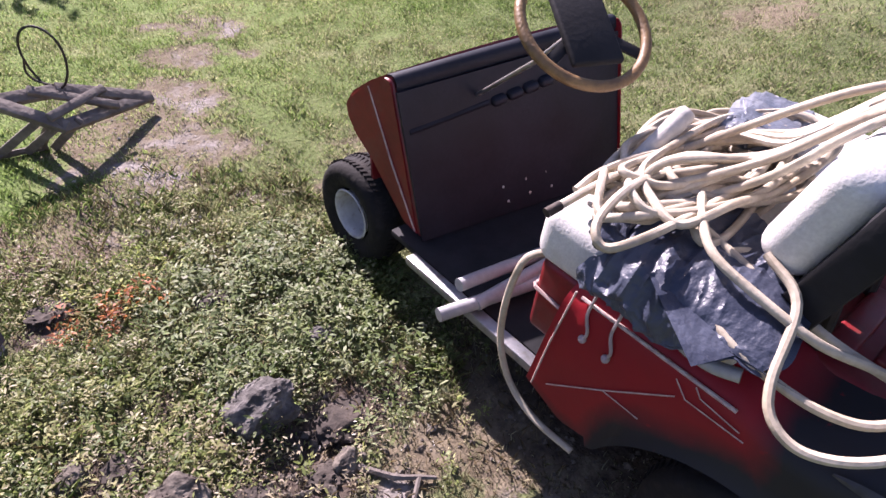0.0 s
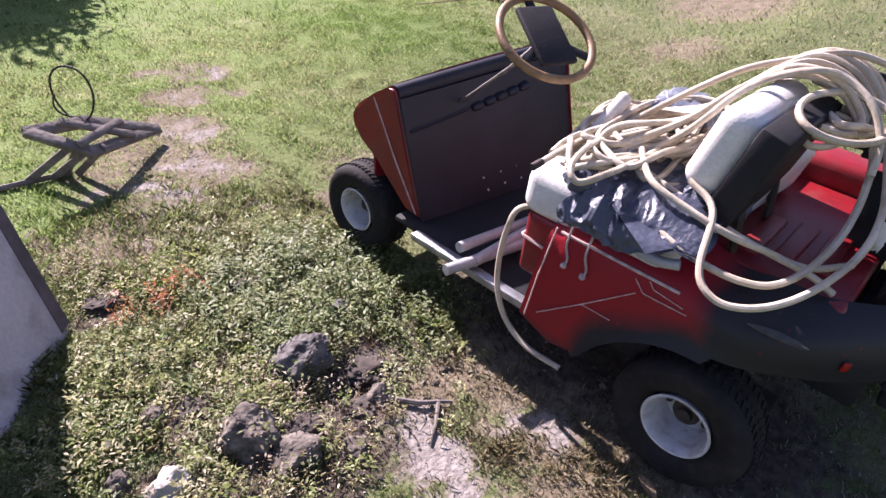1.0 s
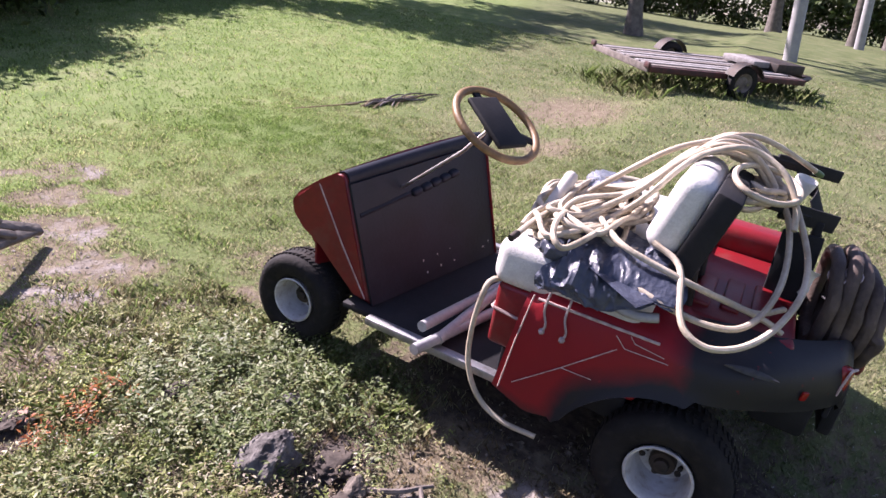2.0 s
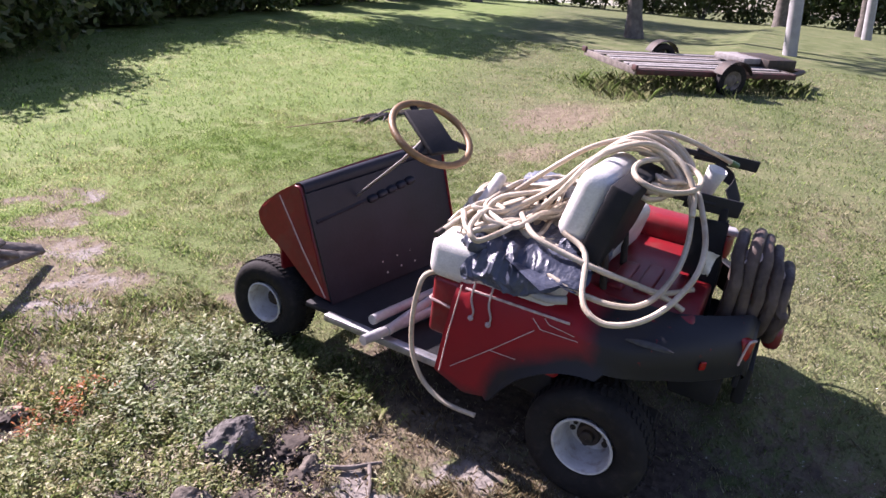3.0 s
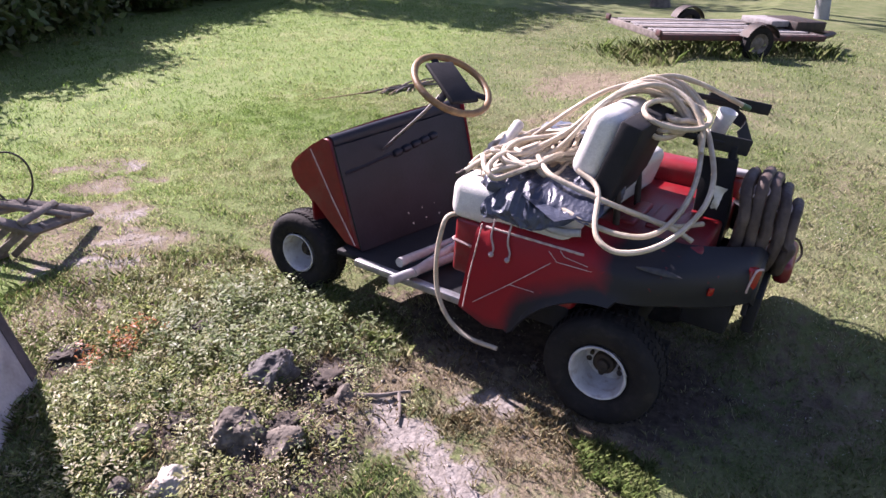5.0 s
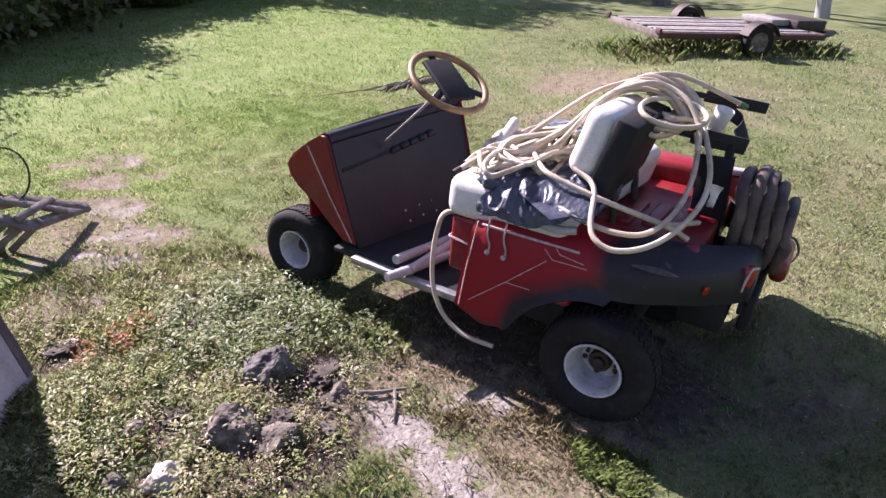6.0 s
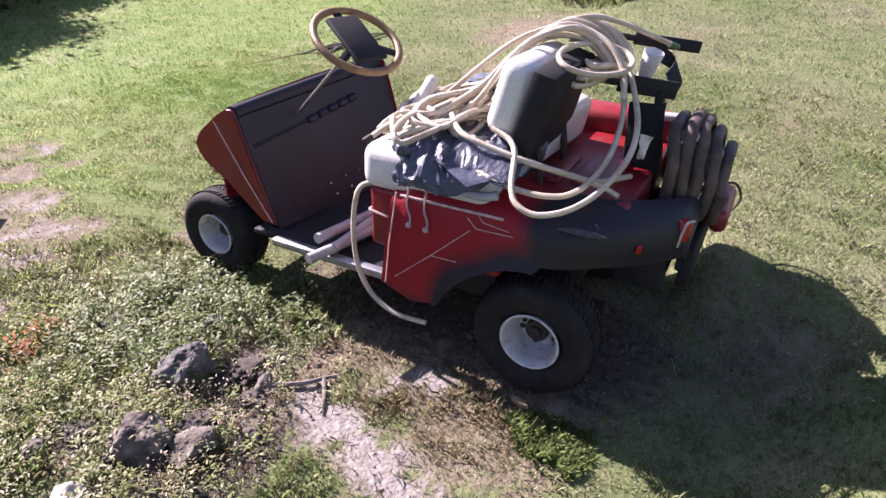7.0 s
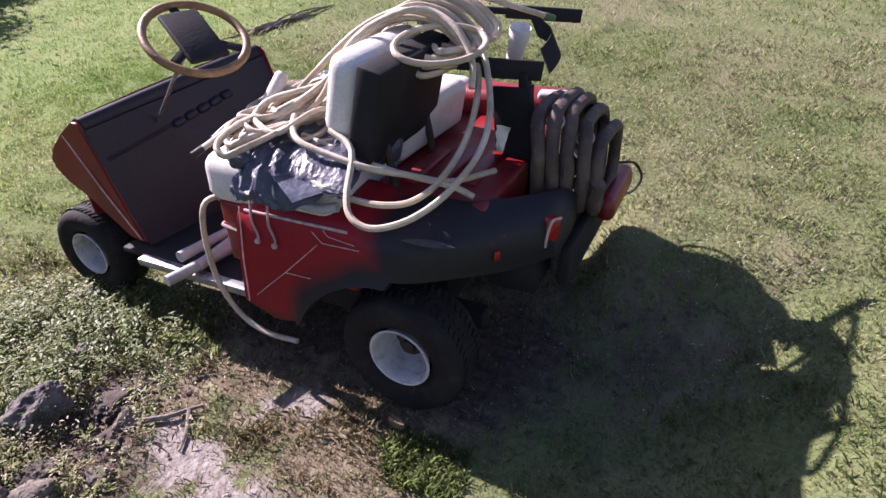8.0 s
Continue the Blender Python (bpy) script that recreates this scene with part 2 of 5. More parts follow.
M_SLAB = surface("painted_slab", (0.60, 0.53, 0.52), (0.50, 0.44, 0.43), 3.5, (0.75, 0.9), bump=0.2, dirt=(0.22, 0.18, 0.16), dirt_amount=0.6)
M_SLABEDGE = surface("shaded_slab_edge", (0.10, 0.075, 0.075), (0.16, 0.12, 0.12), 9, (0.8, 0.95), bump=0.4)
M_OLDWOOD = surface("weathered_wood", (0.12, 0.10, 0.085), (0.22, 0.19, 0.165), 11, (0.75, 0.95), bump=0.5, fine=45)
M_PALEWOOD = surface("silvered_planks", (0.20, 0.19, 0.185), (0.31, 0.295, 0.285), 9, (0.7, 0.9), bump=0.4, fine=40, dirt=(0.14, 0.11, 0.09), dirt_amount=0.6)
M_DARKIRON = surface("dark_iron", (0.030, 0.026, 0.024), (0.07, 0.05, 0.04), 14, (0.55, 0.8), 0.3, bump=0.3)
M_RUSTRED = surface("faded_red_steel", (0.095, 0.022, 0.020), (0.045, 0.022, 0.020), 10, (0.5, 0.8), bump=0.2)
M_BARK = surface("grey_bark", (0.09, 0.078, 0.068), (0.17, 0.15, 0.13), 8, (0.85, 0.97), bump=0.9, fine=26)
M_POLE = surface("pale_grey_pole", (0.30, 0.30, 0.30), (0.38, 0.38, 0.37), 5, (0.7, 0.9), bump=0.2)
M_STRAW = surface("dead_frond", (0.30, 0.22, 0.12), (0.20, 0.14, 0.08), 20, (0.8, 0.95), bump=0.3)
M_DARKSOIL = surface("dark_soil", (0.045, 0.036, 0.030), (0.085, 0.068, 0.055), 14, (0.9, 1.0), bump=1.0, fine=40)
M_PAPER = surface("pale_scrap", (0.66, 0.64, 0.60), (0.52, 0.50, 0.46), 20, (0.6, 0.8), bump=0.2)


# ---- mesh helpers ----
def mesh_of(bm, name, material, smooth=True):
    me = bpy.data.meshes.new(name)
    bmesh.ops.recalc_face_normals(bm, faces=bm.faces)
    bm.to_mesh(me)
    bm.free()
    if smooth:
        for f in me.polygons:
            f.use_smooth = True
        me.set_sharp_from_angle(angle=radians(40))
    me.materials.append(material)
    return me


def part(name, bm, material, parent, label="", m=None, smooth=True):
    ob = new(name, mesh_of(bm, name, material, smooth))
    ob.parent = parent
    if m is not None:
        ob.matrix_basis = m
    if label:
        tagged(ob, label)
    return ob


def thing(name, bm, material, m, label, category, group="", kind="", smooth=True):
    ob = new(name, mesh_of(bm, name, material, smooth))
    ob.matrix_world = m
    return tagged(ob, label, category, group, kind)


def root(name, m, label, category, group="", kind=""):
    ob = new(name)
    ob.empty_display_size = 0.1
    ob.matrix_world = m
    return tagged(ob, label, category, group, kind)


def block(bm, size, at=(0, 0, 0), turn=(0, 0, 0), bevel=0.0, seg=2):
    made = bmesh.ops.create_cube(bm, size=1.0)["verts"]
    bmesh.ops.scale(bm, vec=size, verts=made)
    if bevel:
        edges = list({e for v in made for e in v.link_edges})
        res = bmesh.ops.bevel(bm, geom=edges, offset=bevel, segments=seg, affect="EDGES", profile=0.5)
        made = list({v for f in res["faces"] for v in f.verts} | {v for v in made if v.is_valid})
    bmesh.ops.transform(bm, matrix=pose(*at, *turn), verts=made)
    return bm


def smooth_line(pts, per=8, closed=False):
    """Points on a smooth line through the given ones."""
    p = [Vector(q) for q in pts]
    n = len(p)
    out = []
    for i in range(n if closed else n - 1):
        a = p[(i - 1) % n] if closed or i > 0 else p[0] * 2 - p[1]
        b, c = p[i], p[(i + 1) % n]
        d = p[(i + 2) % n] if closed or i + 2 < n else p[-1] * 2 - p[-2]
        for k in range(per):
            t = k / per
            out.append(0.5 * ((2 * b) + (c - a) * t + (2 * a - 5 * b + 4 * c - d) * t * t + (3 * b - a - 3 * c + d) * t ** 3))
    if not closed:
        out.append(p[-1])
    return out


def tube(bm, pts, radius, sides=8, closed=False, taper=None):
    """A round tube along points."""
    n = len(pts)
    rings = []
    up = Vector((0.123, 0.31, 1)).normalized()
    for i in range(n):
        if closed:
            t = (pts[(i + 1) % n] - pts[i - 1]).normalized()
        else:
            t = (pts[min(i + 1, n - 1)] - pts[max(i - 1, 0)]).normalized()
        side = t.cross(up)
        if side.length < 1e-4:
            side = t.cross(Vector((1, 0, 0)))
        side.normalize()
        up = side.cross(t).normalized()
        r = radius if taper is None else radius * taper(i / max(n - 1, 1))
        rings.append([bm.verts.new(pts[i] + (side * math.cos(a) + up * math.sin(a)) * r) for a in (2 * math.pi * k / sides for k in range(sides))])
    m = n if closed else n - 1
    for i in range(m):
        a, b = rings[i], rings[(i + 1) % n]
        shift = 0
        if closed and i == n - 1:
            shift = min(range(sides), key=lambda s: sum((a[k].co - b[(k + s) % sides].co).length for k in range(0, sides, 2)))
        for k in range(sides):
            bm.faces.new((a[k], a[(k + 1) % sides], b[(k + 1 + shift) % sides], b[(k + shift) % sides]))
    if not closed:
        bm.faces.new(rings[0][::-1])
        bm.faces.new(rings[-1])
    return bm


def lathe(bm, profile, steps=40, axis="X", closed=False):
    """Profile of (along, radius) turned round an axis."""
    rings = []
    for k in range(steps):
        a = 2 * math.pi * k / steps
        c, s = math.cos(a), math.sin(a)
        row = []
        for h, r in profile:
            co = (h, r * c, r * s) if axis == "X" else (r * c, r * s, h)
            row.append(bm.verts.new(co))
        rings.append(row)
    m = len(profile)
    for k in range(steps):
        a, b = rings[k], rings[(k + 1) % steps]
        for i in range(m if closed else m - 1):
            j = (i + 1) % m
            bm.faces.new((a[i], a[j], b[j], b[i]))
    return bm


def sheet(bm, grid, thick=0.0):
    """A skin over a grid of points, with a thickness inwards."""
    rows = [[bm.verts.new(p) for p in row] for row in grid]
    faces = []
    for a, b in zip(rows, rows[1:]):
        for i in range(len(a) - 1):
            if (a[i].co - a[i + 1].co).length + (b[i].co - b[i + 1].co).length > 1e-6:
                faces.append(bm.faces.new((a[i], a[i + 1], b[i + 1], b[i])))
    bmesh.ops.recalc_face_normals(bm, faces=faces)
    if thick:
        bmesh.ops.solidify(bm, geom=faces, thickness=thick)
    return bm


def blades(name, quads, tones, material, label, category):
    """Many thin leaves in one mesh; each row of quads holds its corners."""
    count, corners = quads.shape[0], quads.shape[1]
    me = bpy.data.meshes.new(name)
    me.vertices.add(count * corners)
    me.vertices.foreach_set("co", quads.astype(np.float32).ravel())
    me.loops.add(count * corners)
    me.loops.foreach_set("vertex_index", np.arange(count * corners, dtype=np.int32))
    me.polygons.add(count)
    me.polygons.foreach_set("loop_start", np.arange(count, dtype=np.int32) * corners)
    me.update(calc_edges=True)
    att = me.color_attributes.new("tone", "FLOAT_COLOR", "POINT")
    c = np.ones((count, corners, 4), np.float32)
    c[:, :, :3] = tones[:, None, :]
    att.data.foreach_set("color", c.ravel())
    me.materials.append(material)
    ob = new(name, me)
    if label:
        tagged(ob, label, category, kind="stuff")
    return ob


# ---- ground ----
BARE = [  # x, y, radius x, radius y, dry, sand
    (-1.00, 0.70, 0.12, 0.15, 0.9, 0.95), (-1.10, 0.52, 0.16, 0.22, 0.95, 1.05), (-1.18, 0.25, 0.18, 0.26, 0.9, 0.9), (-0.74, 0.36, 0.11, 0.15, 0.9, 1.0), (-0.52, 0.55, 0.26, 0.48, 1.0, 0.35), (-0.42, -0.05, 0.35, 0.35, 1.0, 0.10), (-0.80, 0.05, 0.40, 0.45, 0.80, 0.30),
    (-0.66, 2.80, 0.15, 0.34, 0.95, 0.62), (-0.92, 2.55, 0.24, 0.18, 0.95, 0.62), (-1.18, 2.48, 0.22, 0.18, 0.9, 0.52), (-0.48, 3.30, 0.24, 0.24, 0.9, 0.50), (-0.28, 3.75, 0.30, 0.18, 0.9, 0.48),
    (0.00, 4.15, 0.40, 0.18, 0.7, 0.55), (-1.45, 2.35, 0.30, 0.25, 0.8, 0.40), (-0.85, 3.00, 0.62, 0.75, 0.70, 0.30), (-0.30, 2.05, 0.20, 0.14, 0.7, 0.50), (0.05, 2.25, 0.35, 0.25, 0.6, 0.30),
    (5.00, 2.10, 1.20, 0.75, 0.85, 0.25), (3.10, 1.70, 0.60, 0.40, 0.75, 0.4), (2.60, -0.80, 1.60, 0.60, 0.45, 0.0), (1.6, -2.2, 1.4, 0.9, 0.38, 0.0), (4.6, 0.2, 1.6, 0.7, 0.50, 0.0), (7.0, -1.2, 2.0, 0.8, 0.45, 0.0), (0.0, 0.4, 0.75, 1.0, 0.95, 0.12),
    # second spot browns the lawn in the cart's shadow: shade put into the colour
    (0.3, -2.2, 1.3, 0.8, 0.35, 0.0), (0.05, -0.75, 0.50, 0.45, 0.60, 0.0), (-0.84, 0.78, 0.20, 0.20, 0.9, 0.45), (9.5, -1.8, 1.2, 0.5, 0.4, 0.55),
]
spots = random.Random(5)
for k in range(34):                     # small scuffed spots along the worn strip
    u = spots.random()
    BARE.append((-1.15 + 1.15 * u + spots.gauss(0, 0.24), 2.40 + 1.75 * u + spots.gauss(0, 0.22), spots.uniform(0.05, 0.15), spots.uniform(0.05, 0.13), 0.9, spots.uniform(0.45, 0.85)))
DARK = [  # x, y, radius x, radius y, dark: bare soil and shade put into its colour
    (-1.08, 1.00, 0.20, 0.14, 1.0), (-0.95, 1.02, 0.14, 0.17, 0.95), (-1.42, 0.88, 0.30, 0.16, 0.9), (-1.66, 1.22, 0.14, 0.16, 0.8), (-1.04, 1.69, 0.13, 0.05, 0.6),
    # the last three darken the bare dirt under the cart for its shade
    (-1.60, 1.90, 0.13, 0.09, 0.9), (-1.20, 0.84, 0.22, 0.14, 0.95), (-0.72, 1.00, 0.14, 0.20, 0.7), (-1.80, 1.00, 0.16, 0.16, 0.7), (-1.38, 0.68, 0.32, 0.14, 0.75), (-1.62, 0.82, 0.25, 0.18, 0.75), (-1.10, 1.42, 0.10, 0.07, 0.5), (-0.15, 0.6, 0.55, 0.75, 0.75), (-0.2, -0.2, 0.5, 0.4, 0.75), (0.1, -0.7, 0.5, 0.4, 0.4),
]


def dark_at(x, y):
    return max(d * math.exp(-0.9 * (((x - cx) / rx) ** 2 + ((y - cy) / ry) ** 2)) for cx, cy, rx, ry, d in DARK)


def bare_at(x, y):
    dry = sand = 0.0
    wx = 0.13 * noise.noise((x * 4, y * 4, 21.0)) + 0.07 * noise.noise((x * 11, y * 11, 23.0))
    wy = 0.13 * noise.noise((x * 4, y * 4, 27.0)) + 0.07 * noise.noise((x * 11, y * 11, 29.0))
    x, y = x + wx, y + wy
    for cx, cy, rx, ry, d, s in BARE:
        q = ((x - cx) / rx) ** 2 + ((y - cy) / ry) ** 2
        if q < 6:
            w = math.exp(-q * 0.9)
            dry, sand = max(dry, d * w), max(sand, s * w)
    return dry, sand


TABLE_X, TABLE_Y, CELL = -3.5, -4.5, 0.05
TABLE = [[bare_at(TABLE_X + CELL * i, TABLE_Y + CELL * j) for i in range(320)] for j in range(320)]


def bare_near(x, y):
    """The worn ground, looked up to the nearest five centimetres."""
    return TABLE[int((y - TABLE_Y) / CELL + 0.5)][int((x - TABLE_X) / CELL + 0.5)]


def lush_at(x, y):
    """1 where the lawn is fresh green, 0 where it is olive and dry."""
    u = min(max((y - 0.30 * x - 1.6) / 2.2, 0), 1)
    return u * u * (3 - 2 * u)


def spaced():
    """Grid lines, close in the middle and far apart at the edge."""
    near = np.arange(-3.4, 6.0001, 0.055)
    step, out, lo, hi = 0.06, [], -3.4, 6.0
    left, right = [], []
    while hi < 420:
        step *= 1.12
        lo, hi = lo - step, hi + step
        left.append(lo)
        right.append(hi)
    return left[::-1] + near.tolist() + right


def build_ground():
    xs = spaced()
    n = len(xs)
    co = np.array([(x, y, gz(x, y)) for y in xs for x in xs])
    faces = [(j * n + i, j * n + i + 1, (j + 1) * n + i + 1, (j + 1) * n + i) for j in range(n - 1) for i in range(n - 1)]
    me = bpy.data.meshes.new("ground")
    me.from_pydata(co.tolist(), [], faces)
    att = me.color_attributes.new("bare", "FLOAT_COLOR", "POINT")
    c = np.ones((len(co), 4), np.float32)
    # blue: dark soil, plus a broad patch painting shade below the weeds
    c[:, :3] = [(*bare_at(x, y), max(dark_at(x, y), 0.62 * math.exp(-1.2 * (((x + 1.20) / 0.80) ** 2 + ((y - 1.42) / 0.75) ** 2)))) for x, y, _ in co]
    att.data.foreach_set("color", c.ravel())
    fresh = me.attributes.new("lush", "FLOAT", "POINT")
    fresh.data.foreach_set("value", np.array([lush_at(x, y) for x, y, _ in co], np.float32))
    for f in me.polygons:
        f.use_smooth = True
    me.materials.append(M_GROUND)
    tagged(new("ground", me), "mown lawn sloping away with worn sandy patches", "lawn", kind="structure")


build_ground()


# ---- golf cart ----
cart = root("golf_cart", YARD, "old red and black golf cart without a roof, loaded with hoses", "golf cart")


def arch_edge(y):
    """Lower edge of the rear body's side."""
    if y < 0.345:
        z = 0.20 + math.sqrt(max(0.36 ** 2 - y * y, 0)) if abs(y) < 0.36 else 0.2
        return max(z, 0.585 + 0.03 * min(max(-y / 0.45, 0), 1) if y < 0 else 0.28)
    if y < 0.45:
        return 0.30 - 0.03 * (y - 0.345) / 0.105
    return 0.27 + 0.06 * (y - 0.45) / 0.15


def tail_width(y):
    """Half width of the rear body, which draws in behind the wheels."""
    end = min(max((-0.04 - y) / 0.39, 0), 1)
    return 0.60 - 0.34 * end ** 1.8


def rear_shell(side):
    bm = bmesh.new()
    ys = sorted(set([-0.43, -0.425, -0.415, -0.40, -0.38, -0.36] + [round(-0.34 + 0.02 * i, 3) for i in range(47)]))
    grid = []
    for y in ys:
        end = max(0.0, (-0.04 - y) / 0.39)
        w, drop = tail_width(y), 0.040 * end ** 1.6 + 0.022 * max((-0.40 - y) / 0.03, 0) ** 2
        zl = arch_edge(y) - 0.035 * min(max((-0.20 - y) / 0.2, 0), 1)
        zs = 0.668 + 0.028 * min(max((0.545 - y) / 0.03, 0), 1) * min(max((y - 0.05) / 0.1, 0), 1) + 0.024 * min(max((0.10 - y) / 0.3, 0), 1) - drop
        flare = 0.030 * math.exp(-((math.hypot(y, zl - 0.2) - 0.36) / 0.03) ** 2) if y < 0.37 else 0.0
        row = []
        for x, z in ((w - 0.02 + flare, zl - 0.012), (w + flare, zl), (w + 0.4 * flare, zl + 0.03), (w + 0.003, zl + 0.5 * (zs - zl)), (w, zs), (w - 0.016, zs + 0.034), (w - 0.05, zs + 0.060),
                     (w - 0.10, zs + 0.076), (w - 0.17, zs + 0.088), (min(0.36, w - 0.19), zs + 0.092)):
            t = min(max((y - 0.2) / 0.36, 0), 1)
            row.append((side * x, y + 0.05 * (0.72 - z) / 0.38 * t, z))
        grid.append(row)
    sheet(bm, grid, 0.006)
    shell = part("fender", bm, M_PAINT, cart, "red side panel fading to flat black over the wheel")
    rim = grid[0]
    bm = bmesh.new()                    # rounded closing wall at the tail
    low = rim[0][2] - 0.02
    sheet(bm, [rim, [(x * 0.99, y - 0.012, z - 0.012) for x, y, z in rim], [(x * 0.97, y - 0.016, low + 0.55 * (z - low)) for x, y, z in rim], [(x * 0.95, y - 0.004, low) for x, y, z in rim]])
    part("tail_wall", bm, M_PAINT, shell)
    return shell


for s in (-1, 1):
    shell = rear_shell(s)


def strip_on(parent, pts, width, material=None, name="trim_stripe", off=0.004):
    """A thin pin stripe along points that lie on the side panel."""
    bm = bmesh.new()
    tube(bm, [Vector((x - off, y, z)) for x, y, z in pts], width, 6)
    return part(name, bm, material or M_STRIPE, parent)


side_panel = [o for o in cart.children if o.name.startswith("fender")][0]
strip_on(side_panel, [(-0.597, 0.556, 0.728), (-0.604, 0.585, 0.52), (-0.603, 0.606, 0.33)], 0.0028)
strip_on(side_panel, [(-0.592, 0.54, 0.718), (-0.592, 0.34, 0.720), (-0.592, 0.13, 0.722)], 0.0050)
strip_on(side_panel, [(-0.604, 0.559, 0.371), (-0.603, 0.405, 0.507), (-0.602, 0.248, 0.654)], 0.0018)
strip_on(side_panel, [(-0.603, 0.405, 0.507), (-0.604, 0.298, 0.511)], 0.0015)
strip_on(side_panel, [(-0.600, 0.262, 0.700), (-0.602, 0.226, 0.666), (-0.602, 0.088, 0.670)], 0.0015)
strip_on(side_panel, [(-0.598, 0.219, 0.714), (-0.600, 0.200, 0.695), (-0.600, 0.104, 0.684)], 0.0015)

# tapered grey strip: the soft highlight on the fender's shoulder, as paint
bm = bmesh.new()
line = smooth_line([(-0.586, -0.06, 0.732), (-0.579, -0.11, 0.732), (-0.566, -0.17, 0.729), (-0.551, -0.215, 0.722)], 5)
ends = [0.25 + 0.75 * math.sin(math.pi * i / (len(line) - 1)) for i in range(len(line))]
sheet(bm, [[tuple(p + Vector((-0.004, 0, -0.008)) * e), tuple(p + Vector((-0.0015, 0, 0.003))), tuple(p + Vector((0.008, 0, 0.012)) * e)] for p, e in zip(line, ends)], 0.0015)
part("sheen_strip", bm, M_SHEEN, side_panel, "grey strip painted as the highlight along the shoulder of the fender")
bm = bmesh.new()
block(bm, (0.010, 0.022, 0.034), bevel=0.004)
part("side_marker", bm, M_LAMP, side_panel, "small red marker on the black fender", pose(-0.442, -0.305, 0.655, 0, -8, 38))

bm = bmesh.new()
block(bm, (0.46, 0.02, 0.16), (0, -0.420, 0.575), bevel=0.008)
part("rear_panel", bm, M_BLACK, cart)
bm = bmesh.new()
block(bm, (0.54, 0.20, 0.02), (0, -0.325, 0.60), bevel=0.006)
part("bag_well", bm, M_BLACK, cart)
bm = bmesh.new()
block(bm, (0.60, 0.045, 0.16), (0.11, -0.445, 0.49), bevel=0.012)
part("rear_bumper", bm, M_PLASTIC, cart, "flat black bumper plate below the tail")
bm = bmesh.new()
block(bm, (0.34, 0.07, 0.10), (0.27, -0.505, 0.575), bevel=0.03, seg=3)
part("rear_pod", bm, M_RED, cart, "red rear body corner below the hoses")
bm = bmesh.new()
block(bm, (0.76, 0.42, 0.17), (0, -0.03, 0.687), bevel=0.018, seg=3)
deck = part("rear_deck", bm, M_RED, cart)
for i in range(3):
    bm = bmesh.new()
    block(bm, (0.28, 0.062, 0.024), (-0.17 + 0.03 * i, 0.07 - 0.095 * i, 0.775), bevel=0.009, seg=3)
    part("rib", bm, M_RED, deck)
bm = bmesh.new()
block(bm, (0.17, 0.46, 0.15), (0.455, -0.02, 0.80), bevel=0.045, seg=4)
part("deck_side", bm, M_RED, cart, "rounded red ledge at the far side of the deck")
bm = bmesh.new()
block(bm, (0.10, 0.12, 0.03), (0.41, -0.20, 0.875), (0, 8, 12), 0.012, 3)
part("patch", bm, M_PVC, deck, "grey tape patch")

# tail lamps on the corners of the fenders
for s in (-1, 1):
    bm = bmesh.new()
    block(bm, (0.062, 0.06, 0.096), (0, 0, 0), bevel=0.013, seg=3)
    lamp = part("tail_lamp", bm, M_LAMP, cart, "red plastic tail lamp with a pale rim", pose(s * 0.246, -0.402, 0.666, 8, 0, s * -56))
    bm = bmesh.new()
    tube(bm, smooth_line([(-0.033, -0.018, 0.050), (-0.036, 0.020, 0.046), (-0.036, 0.031, 0.0), (-0.034, 0.030, -0.046)], 3), 0.0045, 6)
    part("rim", bm, M_STRIPE, lamp)

# seat box, cushion and backrest
bm = bmesh.new()
block(bm, (1.10, 0.56, 0.25), (0, 0.43, 0.575), bevel=0.02, seg=3)
box = part("seat_box", bm, M_RED, cart, "red seat box with a pale stripe")
bm = bmesh.new()
tube(bm, [Vector(p) for p in ((-0.554, 0.56, 0.585), (-0.554, 0.705, 0.60), (-0.545, 0.714, 0.60), (0.54, 0.714, 0.60))], 0.006, 6)
part("trim_stripe", bm, M_STRIPE, box)
bm = bmesh.new()
block(bm, (1.0, 0.48, 0.16), (0, 0.42, 0.40), bevel=0.01)
part("seat_base", bm, M_PLASTIC, cart)


def cushion(size, soft):
    bm = bmesh.new()
    block(bm, size, bevel=soft, seg=5)
    for v in bm.verts:
        v.co += v.co.normalized() * 0.006 * noise.noise(v.co * 9)
    return bm


part("seat_cushion", cushion((1.14, 0.55, 0.18), 0.055), M_VINYL, cart, "white vinyl bench cushion", pose(0, 0.465, 0.785))
back = part("backrest", cushion((0.45, 0.125, 0.280), 0.052), M_VINYL, cart, "white vinyl backrest with a black shell", pose(-0.218, 0.212, 1.080, 14, 0, 0))
bm = bmesh.new()
block(bm, (0.466, 0.085, 0.320), (-0.006, -0.096, -0.022), bevel=0.012, seg=2)
part("shell", bm, M_PLASTIC, back)
part("seat_bolster", cushion((0.46, 0.10, 0.19), 0.04), M_VINYL, cart, "white vinyl bolster behind the bench", pose(0.02, 0.165, 0.875, 12, 0, -4))
for x in (-0.34, -0.06):
    bm = bmesh.new()
    tube(bm, smooth_line([(x, 0.10, 0.76), (x, 0.12, 0.90), (x, 0.155, 1.02)], 4), 0.014, 8)
    part("backrest_post", bm, M_DARKIRON, cart)

# floor, rails and frame
bm = bmesh.new()
block(bm, (1.04, 0.80, 0.025), (0, 0.98, 0.315), bevel=0.004)
part("floor_mat", bm, M_PLASTIC, cart)
for s in (-1, 1):
    bm = bmesh.new()
    block(bm, (0.045, 0.64, 0.035), (s * 0.555, 0.905, 0.325), bevel=0.008, seg=2)
    part("sill_rail", bm, M_ALU, cart, "worn aluminium sill rail")
bm = bmesh.new()
